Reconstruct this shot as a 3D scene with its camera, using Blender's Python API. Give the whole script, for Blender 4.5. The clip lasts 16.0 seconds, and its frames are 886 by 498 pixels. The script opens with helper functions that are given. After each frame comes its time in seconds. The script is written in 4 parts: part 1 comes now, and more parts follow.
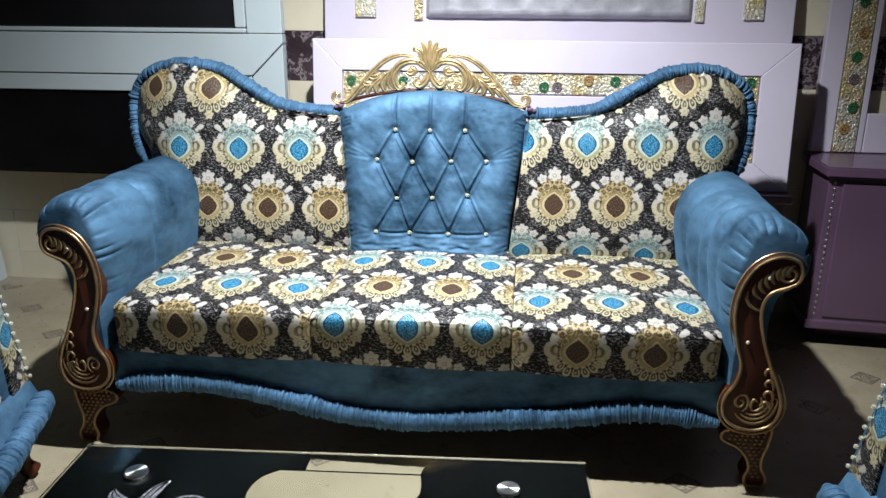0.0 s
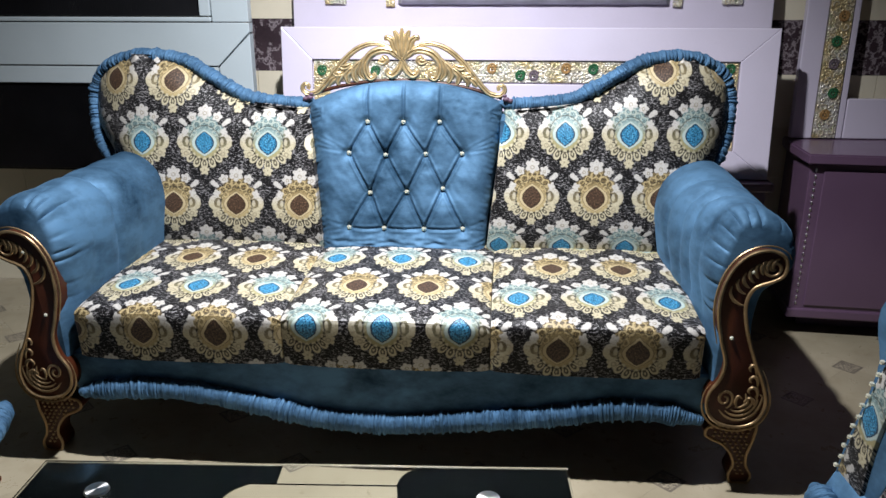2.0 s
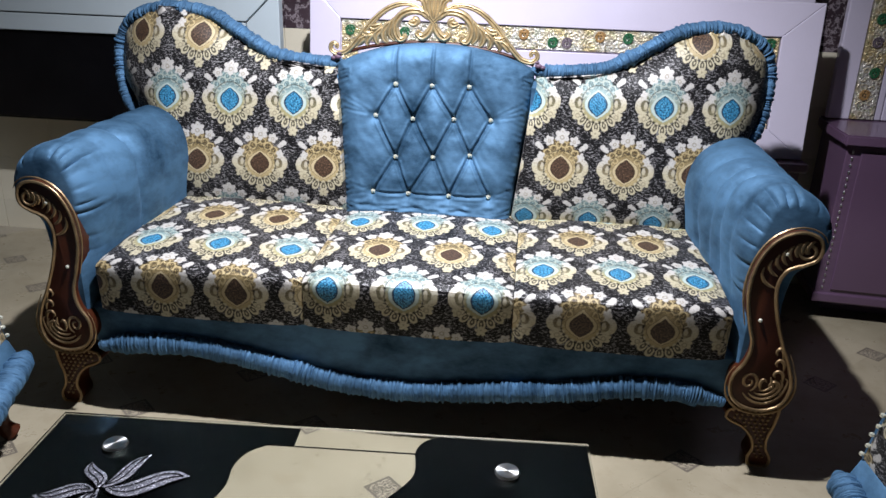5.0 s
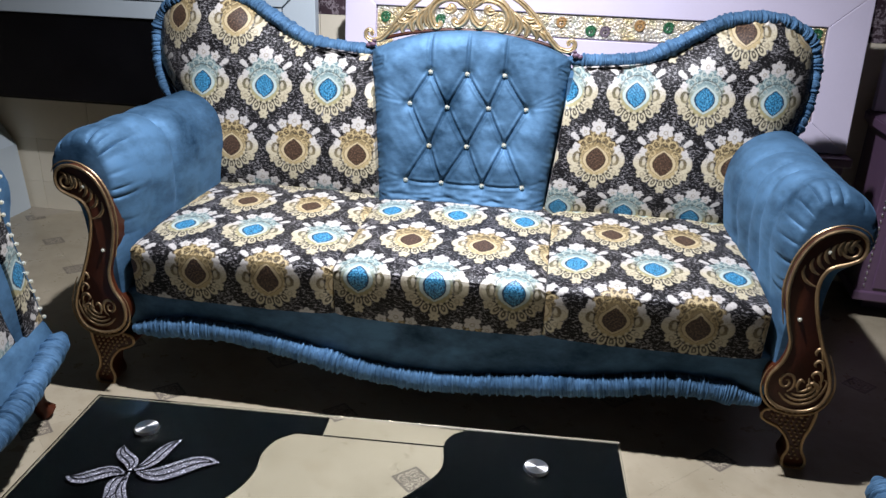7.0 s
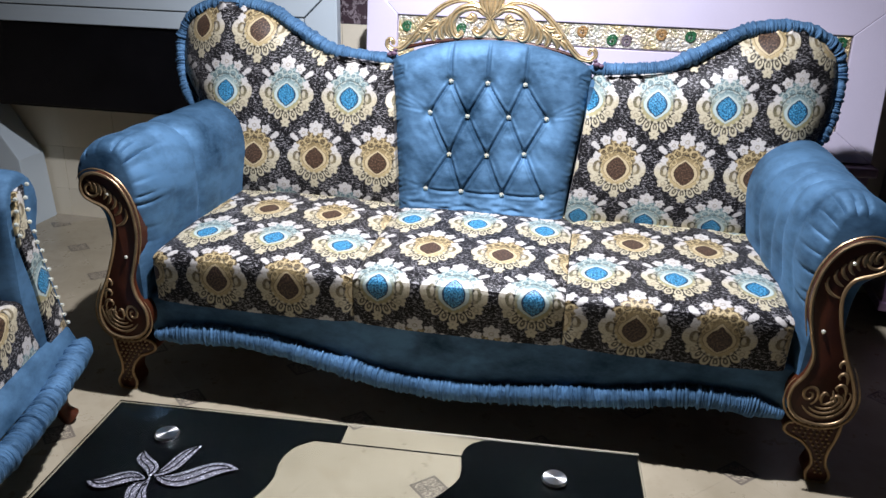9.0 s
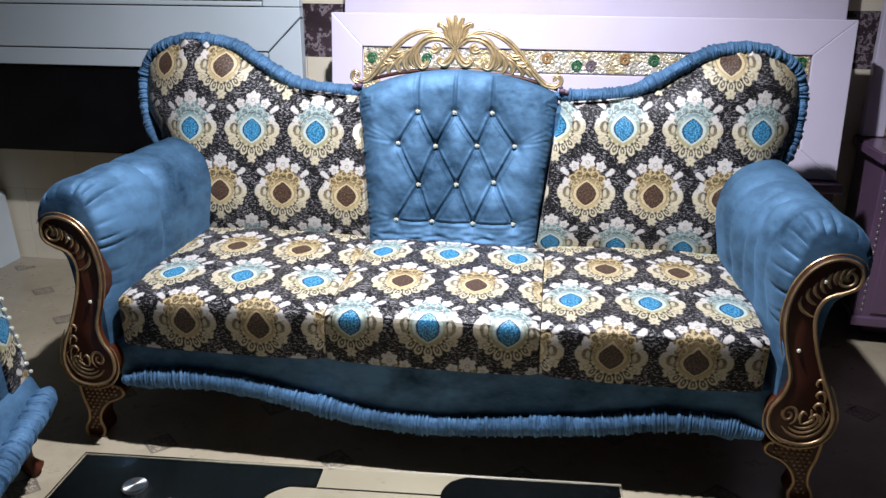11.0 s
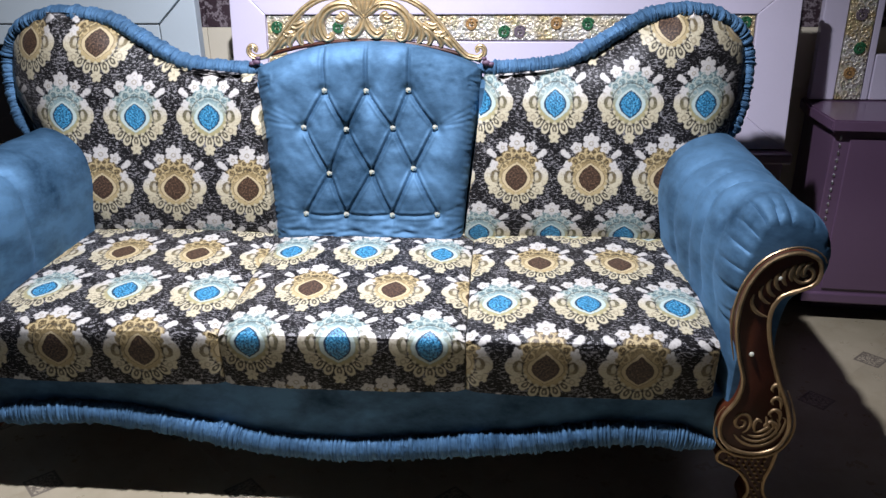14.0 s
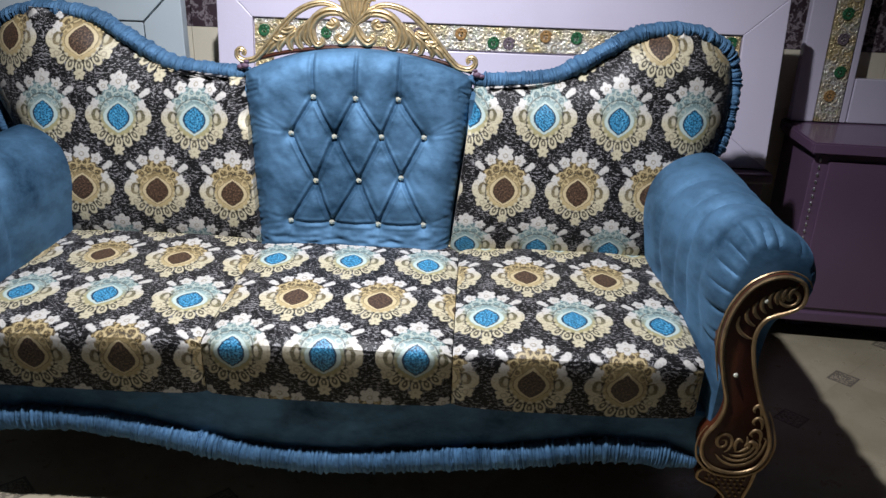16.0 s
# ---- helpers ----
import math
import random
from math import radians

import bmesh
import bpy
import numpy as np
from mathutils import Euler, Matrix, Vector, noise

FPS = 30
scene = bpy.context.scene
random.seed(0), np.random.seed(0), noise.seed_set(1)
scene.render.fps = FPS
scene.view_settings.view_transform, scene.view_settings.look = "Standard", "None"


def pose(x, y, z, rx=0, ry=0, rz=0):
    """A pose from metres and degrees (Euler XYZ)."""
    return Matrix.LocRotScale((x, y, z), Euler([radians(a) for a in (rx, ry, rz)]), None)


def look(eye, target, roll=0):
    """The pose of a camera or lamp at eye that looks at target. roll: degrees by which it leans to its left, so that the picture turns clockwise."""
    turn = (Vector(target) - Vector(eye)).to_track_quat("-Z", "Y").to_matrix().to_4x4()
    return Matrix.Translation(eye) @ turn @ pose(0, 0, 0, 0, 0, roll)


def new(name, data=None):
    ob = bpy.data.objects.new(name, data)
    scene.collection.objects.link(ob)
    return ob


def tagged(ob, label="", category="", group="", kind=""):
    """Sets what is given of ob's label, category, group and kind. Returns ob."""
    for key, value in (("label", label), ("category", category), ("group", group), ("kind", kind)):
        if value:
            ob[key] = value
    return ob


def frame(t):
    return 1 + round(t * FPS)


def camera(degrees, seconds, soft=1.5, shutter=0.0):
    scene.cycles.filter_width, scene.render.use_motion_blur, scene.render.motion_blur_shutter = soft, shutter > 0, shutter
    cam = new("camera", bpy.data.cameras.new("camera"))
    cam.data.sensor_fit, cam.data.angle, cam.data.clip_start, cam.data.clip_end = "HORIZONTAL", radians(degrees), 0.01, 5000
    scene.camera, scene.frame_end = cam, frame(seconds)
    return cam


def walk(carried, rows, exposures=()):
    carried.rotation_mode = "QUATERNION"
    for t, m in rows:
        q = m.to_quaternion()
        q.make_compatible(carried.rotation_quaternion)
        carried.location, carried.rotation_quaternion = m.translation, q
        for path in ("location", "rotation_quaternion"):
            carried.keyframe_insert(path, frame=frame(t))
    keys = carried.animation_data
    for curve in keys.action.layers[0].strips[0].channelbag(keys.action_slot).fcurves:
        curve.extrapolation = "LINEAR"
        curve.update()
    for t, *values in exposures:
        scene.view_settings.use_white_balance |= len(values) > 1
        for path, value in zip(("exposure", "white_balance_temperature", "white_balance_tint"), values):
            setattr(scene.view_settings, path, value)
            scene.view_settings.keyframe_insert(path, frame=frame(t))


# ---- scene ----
cam = camera(60.5, 16.0)
PATH = [
    (0, (0.335, -2.025, 1.375), (0.129, -0.13, 0.769), 0.4),
    (0.5, (0.324, -2.036, 1.367), (0.057, -0.14, 0.788), 1.2),
    (1, (0.325, -1.988, 1.378), (0.096, -0.102, 0.753), 0.5),
    (1.5, (0.335, -1.949, 1.377), (0.138, -0.062, 0.744), -0.7),
    (2, (0.34, -1.939, 1.382), (0.188, -0.051, 0.741), 0.0),
    (2.5, (0.329, -1.941, 1.377), (0.216, -0.059, 0.709), 0.3),
    (3, (0.31, -1.935, 1.381), (0.193, -0.055, 0.709), 1.8),
    (3.5, (0.305, -1.923, 1.384), (0.157, -0.053, 0.69), 2.2),
    (4, (0.308, -1.921, 1.381), (0.146, -0.056, 0.679), 2.8),
    (4.2, (0.307, -1.918, 1.376), (0.146, -0.062, 0.651), 2.7),
    (6.3, (0.315, -1.895, 1.367), (0.052, -0.046, 0.653), 1.9),
    (6.5, (0.308, -1.892, 1.377), (0.051, -0.044, 0.657), 2.7),
    (7, (0.304, -1.888, 1.37), (0.038, -0.055, 0.616), 2.2),
    (7.5, (0.299, -1.887, 1.376), (0.005, -0.058, 0.621), 2.6),
    (8, (0.294, -1.892, 1.378), (0.012, -0.056, 0.637), 3.2),
    (8.5, (0.301, -1.899, 1.382), (0.065, -0.059, 0.635), 2.9),
    (9, (0.307, -1.888, 1.372), (-0.014, -0.056, 0.636), 1.9),
    (9.5, (0.305, -1.891, 1.378), (0.041, -0.055, 0.631), 1.2),
    (10, (0.303, -1.884, 1.38), (0.049, -0.032, 0.67), 1.0),
    (10.2, (0.299, -1.894, 1.382), (0.065, -0.025, 0.71), 1.3),
    (12.3, (0.402, -1.724, 1.375), (0.053, 0.113, 0.668), -1.7),
    (12.5, (0.426, -1.706, 1.373), (0.051, 0.119, 0.645), -1.5),
    (13, (0.467, -1.67, 1.366), (0.087, 0.151, 0.633), -3.3),
    (13.5, (0.451, -1.622, 1.374), (0.093, 0.187, 0.599), -3.6),
    (14, (0.379, -1.562, 1.386), (0.245, 0.279, 0.617), -0.5),
    (14.5, (0.318, -1.511, 1.411), (0.283, 0.348, 0.674), 2.6),
    (15, (0.305, -1.513, 1.407), (0.294, 0.358, 0.7), 3.4),
    (15.5, (0.321, -1.539, 1.415), (0.317, 0.318, 0.673), 3.4),
    (16, (0.333, -1.547, 1.408), (0.276, 0.301, 0.644), 2.0),
]
walk(cam, [(t, look(eye, target, roll)) for t, eye, target, roll in PATH], [(0, 0.22, 6600, 5), (1.5, 0.15, 6600, 8), (2.5, 0.09, 6500, 10), (4, 0.07, 6400, 11), (7, 0.14, 6320, 14), (10, 0.16, 6280, 15), (12.5, 0.13, 6400, 14), (14, 0.02, 6250, 15), (14.6, -0.30, 6350, 12), (16, -0.31, 6400, 11)])

# ---- world and lamps ----
world = bpy.data.worlds.new("world")
scene.world = world
world.use_nodes = True
world.node_tree.nodes["Background"].inputs[0].default_value = (0.75, 0.82, 1.0, 1)
world.node_tree.nodes["Background"].inputs[1].default_value = 0.002


def lamp(name, place, target, watts, size, colour, spread):
    data = bpy.data.lights.new(name, "AREA")
    data.shape, data.size, data.energy, data.color, data.spread = "DISK", size, watts, colour, radians(spread)
    ob = new(name, data)
    ob.matrix_world = look(place, target)
    return ob


lamp("ceiling_spot", (0.04, -0.17, 2.58), (-0.08, 0.32, 0), 70, 0.08, (0.92, 0.94, 1.0), 125)

# ---- node helpers ----


def mat(name):
    m = bpy.data.materials.new(name)
    m.use_nodes = True
    nt = m.node_tree
    return m, nt, nt.nodes["Principled BSDF"]


class Net:
    """Short calls for math nodes."""

    def __init__(self, nt):
        self.nt = nt

    def put(self, sock, v):
        if isinstance(v, (int, float)):
            sock.default_value = v
        elif isinstance(v, tuple):
            sock.default_value = v if len(v) == len(sock.default_value) else (*v, 1)
        else:
            self.nt.links.new(v, sock)

    def m(self, op, a, b=0.0, c=0.0, clamp=False):
        n = self.nt.nodes.new("ShaderNodeMath")
        n.operation, n.use_clamp = op, clamp
        for s, v in zip(n.inputs, (a, b, c)):
            self.put(s, v)
        return n.outputs[0]

    def add(self, a, b): return self.m("ADD", a, b)
    def sub(self, a, b): return self.m("SUBTRACT", a, b)
    def mul(self, a, b): return self.m("MULTIPLY", a, b)
    def div(self, a, b): return self.m("DIVIDE", a, b)
    def mx(self, a, b): return self.m("MAXIMUM", a, b)
    def mn(self, a, b): return self.m("MINIMUM", a, b)
    def ab(self, a): return self.m("ABSOLUTE", a)

    def hyp(self, a, b):
        return self.m("SQRT", self.add(self.mul(a, a), self.mul(b, b)))

    def below(self, d, edge, soft):
        """1 where d is under edge, falling to 0 over soft."""
        return self.m("MULTIPLY_ADD", self.sub(edge, d), 1.0 / soft, 0.5, clamp=True)

    def mix(self, f, a, b):
        n = self.nt.nodes.new("ShaderNodeMix")
        n.data_type = "RGBA"
        self.put(n.inputs[0], f)
        self.put(n.inputs[6], a)
        self.put(n.inputs[7], b)
        return n.outputs[2]

    def coords(self, which="Object"):
        return self.nt.nodes.new("ShaderNodeTexCoord").outputs[which]

    def split(self, v):
        n = self.nt.nodes.new("ShaderNodeSeparateXYZ")
        self.put(n.inputs[0], v)
        return n.outputs

    def scaled(self, v, s, loc=(0, 0, 0)):
        n = self.nt.nodes.new("ShaderNodeMapping")
        n.inputs[3].default_value, n.inputs[1].default_value = s, loc
        self.put(n.inputs[0], v)
        return n.outputs[0]

    def noise(self, v, scale, detail=4, rough=0.55):
        n = self.nt.nodes.new("ShaderNodeTexNoise")
        self.put(n.inputs["Vector"], v)
        n.inputs["Scale"].default_value, n.inputs["Detail"].default_value, n.inputs["Roughness"].default_value = scale, detail, rough
        return n.outputs[0]

    def ramp(self, f, *stops):
        n = self.nt.nodes.new("ShaderNodeValToRGB")
        e = n.color_ramp.elements
        while len(e) < len(stops):
            e.new(0.5)
        for k, (p, c) in zip(e, stops):
            k.position, k.color = p, (*c, 1)
        self.put(n.inputs[0], f)
        return n.outputs[0]

    def bump(self, h, strength, dist, bsdf):
        n = self.nt.nodes.new("ShaderNodeBump")
        n.inputs["Strength"].default_value, n.inputs["Distance"].default_value = strength, dist
        self.put(n.inputs["Height"], h)
        self.nt.links.new(n.outputs[0], bsdf.inputs["Normal"])


def plain(name, base, rough, metal=0.0, vary=0.15, scale=6.0, bump=0.0, coat=0.0, fine=180.0):
    """A painted or solid surface with a cloudy change of tone and a fine grain."""
    m, nt, b = mat(name)
    n = Net(nt)
    co = n.coords()
    big, small = n.noise(co, scale, 5), n.noise(co, fine, 3)
    f = n.add(n.mul(big, 0.75), n.mul(small, 0.25))
    lo, hi = tuple(c * (1 - vary) for c in base), tuple(min(1, c * (1 + vary)) for c in base)
    n.put(b.inputs["Base Color"], n.ramp(f, (0.3, lo), (0.7, hi)))
    n.put(b.inputs["Roughness"], n.m("MULTIPLY_ADD", big, 0.25, rough - 0.12, clamp=True))
    b.inputs["Metallic"].default_value = metal
    b.inputs["Coat Weight"].default_value = coat
    b.inputs["Coat Roughness"].default_value = 0.12
    if bump:
        n.bump(n.add(n.mul(big, 0.6), n.mul(small, 0.4)), bump, 0.004, b)
    return m


def velvet(name, base):
    m, nt, b = mat(name)
    n = Net(nt)
    co = n.coords()
    warp = nt.nodes.new("ShaderNodeTexNoise")
    nt.links.new(n.scaled(co, (1, 1, 1.5)), warp.inputs["Vector"])
    warp.inputs["Scale"].default_value, warp.inputs["Detail"].default_value, warp.inputs["Distortion"].default_value = 3.6, 6, 0.8
    brush = warp.outputs[0]
    pile = n.noise(n.scaled(co, (1.0, 1.0, 1.7)), 17, 5, 0.66)
    small = n.noise(co, 420, 2)
    f = n.add(n.add(n.mul(brush, 0.52), n.mul(pile, 0.38)), n.mul(small, 0.10))
    n.put(b.inputs["Base Color"], n.ramp(f, (0.37, tuple(c * 0.74 for c in base)), (0.47, tuple(c * 0.92 for c in base)), (0.56, tuple(c * 1.18 for c in base)), (0.66, tuple(c * 1.65 for c in base))))
    b.inputs["Roughness"].default_value = 0.76
    b.inputs["IOR"].default_value = 2.2
    b.inputs["Specular Tint"].default_value = (0.37, 0.67, 1.0, 1)
    # the pile shines where it is brushed one way
    n.put(b.inputs["Specular IOR Level"], n.m("MULTIPLY_ADD", n.add(n.mul(brush, 0.66), n.mul(pile, 0.34)), 3.3, -0.98, clamp=True))
    b.inputs["Sheen Weight"].default_value = 0.08
    b.inputs["Sheen Roughness"].default_value = 0.40
    b.inputs["Sheen Tint"].default_value = (0.22, 0.50, 0.90, 1)
    n.bump(f, 0.25, 0.003, b)
    return m


def gathered(name, base):
    """Velvet drawn into fine creases across a roll, their highlights painted in. UV: metres along the roll, turns round
    it.
    """
    m = velvet(name, base)
    nt = m.node_tree
    n = Net(nt)
    b = nt.nodes["Principled BSDF"]
    uv = n.coords("UV")
    fine = n.noise(n.scaled(uv, (1.0, 0.012, 1)), 150, 3, 0.65)
    wide = n.noise(n.scaled(uv, (1.0, 0.02, 1)), 42, 2)
    h = n.add(n.mul(fine, 0.6), n.mul(wide, 0.7))
    n.bump(h, 1.0, 0.015, b)
    old = b.inputs["Base Color"].links[0].from_socket
    # highlights on the folds put into the colour: crests mix towards paler blue
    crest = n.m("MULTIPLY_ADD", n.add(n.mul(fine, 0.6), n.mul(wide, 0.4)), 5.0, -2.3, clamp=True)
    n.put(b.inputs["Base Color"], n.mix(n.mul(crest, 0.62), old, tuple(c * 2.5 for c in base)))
    return m


def damask():
    """Woven cloth: rows of leafy medallions with blue or brown hearts on a flecked black satin ground. UV in metres."""
    m, nt, b = mat("damask")
    n = Net(nt)
    uv = n.coords("UV")
    u, v, _ = n.split(uv)
    P, R = 0.22, 0.215
    u = n.add(u, n.mul(n.sub(n.noise(uv, 120, 2), 0.5), 0.006))
    v = n.add(v, n.mul(n.sub(n.noise(n.scaled(uv, (1, 1, 1), (3.1, 1.7, 0)), 120, 2), 0.5), 0.006))
    weave = n.noise(uv, 150, 3, 0.7)
    hn = n.noise(uv, 190, 2, 0.6)
    thread = n.noise(uv, 330, 2)
    streak = n.noise(n.scaled(uv, (1.0, 1.9, 1)), 95, 4, 0.75)
    patch = n.noise(uv, 20, 2)
    fleck = n.below(n.add(n.mul(streak, -1.0), n.mul(patch, -0.22)), -0.665, 0.03)
    col = n.mix(n.mul(fleck, 0.75), (0.0045, 0.004, 0.0045), (0.27, 0.258, 0.262))
    relief = n.mul(fleck, 0.3)
    for k, (du, dv) in enumerate(((0.0, 0.0), (P / 2, R))):
        uu, vv = n.sub(u, du), n.sub(v, dv)
        p = n.sub(uu, n.mul(n.m("ROUND", n.div(uu, P)), P))
        q = n.sub(vv, n.mul(n.m("ROUND", n.div(vv, 2 * R)), 2 * R))
        ap = n.ab(p)

        def far(x, y, sy=1.0):
            return n.hyp(n.sub(ap, x), n.mul(n.sub(q, y), sy))

        def disc(x, y, r, sy=1.0, soft=0.003):
            return n.below(far(x, y, sy), r, soft)

        def ring(x, y, r, w, sy=1.0):
            return n.below(n.ab(n.sub(far(x, y, sy), r)), w, 0.0022)

        def flower(x, y, r, lobes, turn, deep=0.42):
            """A blossom with round lobes; turn: where the first notch lies, in turns."""
            a = n.m("ARCTAN2", n.sub(ap, x), n.sub(q, y))
            w = n.ab(n.m("SINE", n.m("MULTIPLY_ADD", a, lobes / 2, math.pi * turn)))
            return n.below(far(x, y), n.mul(n.m("MULTIPLY_ADD", w, deep, 1 - deep), r), 0.003)

        def any_of(items):
            out = items[0]
            for it in items[1:]:
                out = n.mx(out, it)
            return out
        up = n.m("MULTIPLY_ADD", q, 26.0, 0.1, clamp=True)
        if k == 0:
            gold, top, heart, shade = (0.32, 0.28, 0.14), (0.25, 0.34, 0.33), (0.026, 0.20, 0.37), (0.03, 0.06, 0.065)
            rim_c, line_c, spark = (0.40, 0.48, 0.45), (0.006, 0.025, 0.055), (0.13, 0.38, 0.56)
        else:
            gold, top, heart, shade = (0.40, 0.315, 0.16), (0.30, 0.225, 0.105), (0.058, 0.031, 0.018), (0.03, 0.017, 0.006)
            rim_c, line_c, spark = (0.46, 0.37, 0.215), (0.04, 0.02, 0.01), (0.15, 0.09, 0.05)
        leaf = (0.48, 0.455, 0.42)
        cream = n.mix(up, (0.46, 0.41, 0.28), leaf)
        dark = (0.030, 0.025, 0.018)
        # body, and the shoulders that carry the upper leaves
        body = n.mx(disc(0.0, 0.0, 0.052, 0.95, 0.004), n.mx(disc(0.016, 0.060, 0.030, 0.85, 0.005), disc(0.048, 0.040, 0.022, 1.0, 0.005)))
        inner = n.mix(up, gold, top)
        work = any_of([ring(0.026, 0.062, 0.012, 0.0022), ring(0.046, 0.050, 0.011, 0.0022), ring(0.009, 0.078, 0.009, 0.0020), ring(0.036, 0.034, 0.008, 0.0020), ring(0.054, 0.028, 0.008, 0.0020)])
        gaps = n.mul(n.below(weave, 0.535, 0.05), n.m("MULTIPLY_ADD", rad_of(n, p, q), 60.0, -2.2, clamp=True))
        inner = n.mix(n.mul(n.mul(gaps, n.m("MULTIPLY_ADD", up, 0.6, 0.35)), 0.75 if k == 0 else 0.9), inner, shade)
        inner = n.mix(n.mul(work, 0.75), inner, (0.40, 0.43, 0.37) if k == 0 else (0.48, 0.38, 0.20))
        col = n.mix(body, col, inner)
        # a fringe of slender loops round the lower half, dark inside
        ang = n.m("ARCTAN2", p, n.mul(q, -1.0))
        rad = rad_of(n, p, q)
        lower = n.m("MULTIPLY_ADD", q, -60.0, 0.2, clamp=True)
        spoke = n.mul(n.sub(n.m("FRACT", n.m("MULTIPLY_ADD", ang, 17 / (2 * math.pi), 0.5)), 0.5), 2 * math.pi / 17 * 0.066)
        tip = n.hyp(spoke, n.mul(n.sub(rad, 0.066), 0.55))
        col = n.mix(n.mul(n.below(tip, 0.0106, 0.002), lower), col, cream)
        col = n.mix(n.mul(n.mul(n.below(tip, 0.0062, 0.002), lower), 0.92), col, dark)
        col = n.mix(n.mul(n.mul(n.below(tip, 0.0026, 0.0022), lower), 0.9), col, cream)
        col = n.mix(n.mul(n.below(n.ab(n.sub(rad, 0.0555)), 0.0016, 0.0018), 0.7), col, dark)
        # hooked curls at the sides and tall loops below, open towards the heart
        curl, hole = None, None
        for x, y, r, sy, w in ((0.073, 0.004, 0.0230, 0.80, 0.0074), (0.066, 0.036, 0.0110, 1.0, 0.0058)):
            f = 0.0110 / math.hypot(x, y)
            d, di = far(x, y, sy), far(x * (1 - f), y * (1 - f), sy)
            c = n.mul(n.below(d, r, 0.0026), n.below(n.mul(di, -1.0), w - r, 0.0026))
            h = n.mul(n.below(di, r - w, 0.003), n.below(n.mul(rad, -1.0), -0.058, 0.004))
            curl, hole = (c, h) if curl is None else (n.mx(curl, c), n.mx(hole, h))
        col = n.mix(n.mul(hole, 0.7), col, n.mix(0.4, dark, gold))
        drops = disc(0.061, 0.004, 0.0060, 0.5)
        col = n.mix(n.mul(drops, 0.85), col, cream)
        leaves = any_of([flower(0.0, 0.107, 0.0260, 6, 0.5, 0.32), flower(0.043, 0.090, 0.0178, 5, 0.2, 0.36), disc(0.066, 0.064, 0.0065), disc(0.073, 0.070, 0.0085), disc(0.081, 0.076, 0.0092), flower(0.068, 0.040, 0.0130, 4, 0.3)])
        lows = any_of([flower(0.067, -0.036, 0.0185, 5, 0.6, 0.35), flower(0.0, -0.097, 0.0175, 5, 0.5)])
        worn = n.mul(n.below(weave, 0.45, 0.06), 0.5)
        col = n.mix(n.mx(curl, lows), col, n.mix(worn, cream, (0.24, 0.205, 0.135)))
        col = n.mix(leaves, col, n.mix(worn, leaf, (0.28, 0.265, 0.245)))
        eyes = any_of([ring(0.0, 0.102, 0.0058, 0.0015), ring(0.042, 0.088, 0.0046, 0.0014), ring(0.064, -0.038, 0.0066, 0.0018), disc(0.0, 0.122, 0.002), disc(0.0, -0.094, 0.003)])
        col = n.mix(n.mul(eyes, 0.75), col, (0.20, 0.165, 0.10))
        # heart: a pointed oval with a pale rim
        qq = n.div(q, 0.0385)
        hd = n.sub(n.div(ap, 0.0300), n.sub(1.0, n.mul(qq, qq)))
        col = n.mix(n.below(hd, 0.50, 0.08), col, tuple(0.35 * c for c in gold) if k else (0.28, 0.33, 0.28))
        col = n.mix(n.below(hd, 0.42, 0.10), col, rim_c)
        col = n.mix(n.below(hd, 0.10, 0.08), col, line_c)
        hc = n.mix(n.below(hn, 0.46, 0.04), heart, tuple(0.3 * c for c in heart))
        hc = n.mix(n.mul(n.below(n.mul(hn, -1.0), -0.56, 0.05), 0.7), hc, spark)
        # its veins: a spine and slanted ribs
        vein = n.mx(n.below(ap, 0.0011, 0.0012), n.below(n.ab(n.sub(n.m("FRACT", n.mul(n.sub(q, n.mul(ap, 0.7)), 95.0)), 0.5)), 0.09, 0.10))
        hc = n.mix(n.mul(vein, 0.45), hc, line_c)
        col = n.mix(n.below(hd, -0.06, 0.10), col, hc)
        relief = n.mx(relief, n.mx(n.mx(leaves, curl), n.mx(lows, n.mul(body, 0.6))))
    n.put(b.inputs["Base Color"], n.mix(n.mul(thread, 0.22), col, (0.01, 0.009, 0.008)))
    n.put(b.inputs["Roughness"], n.m("MULTIPLY_ADD", weave, 0.25, 0.34))
    n.put(b.inputs["Specular IOR Level"], n.m("MULTIPLY_ADD", relief, 0.32, 0.13))
    b.inputs["Sheen Weight"].default_value = 0.03
    n.bump(n.add(relief, n.mul(thread, 0.4)), 0.4, 0.0016, b)
    return m


def rad_of(n, p, q):
    return n.hyp(p, n.mul(q, 0.92))


def carved_band():
    """Cast relief strip: silver and pale gold vine work with green, purple and amber flowers."""
    m, nt, b = mat("carved_band")
    n = Net(nt)
    co = n.coords()
    vor = nt.nodes.new("ShaderNodeTexVoronoi")
    vor.inputs["Scale"].default_value = 95
    nt.links.new(co, vor.inputs["Vector"])
    fine = n.noise(co, 190, 3, 0.6)
    h = n.add(vor.outputs["Distance"], n.mul(fine, 0.5))
    tone = n.noise(co, 9, 2)
    gold = n.mix(n.below(tone, 0.5, 0.15), (0.66, 0.63, 0.57), (0.60, 0.47, 0.25))
    glint = n.noise(co, 55, 3, 0.7)
    gold = n.mix(n.mul(n.below(glint, 0.44, 0.08), 0.55), gold, (0.30, 0.34, 0.16))
    n.put(b.inputs["Base Color"], n.mix(n.mul(n.below(h, 0.50, 0.16), 0.8), gold, (0.13, 0.10, 0.06)))
    b.inputs["Metallic"].default_value, b.inputs["Roughness"].default_value = 0.35, 0.30
    n.bump(h, 0.9, 0.006, b)
    return m


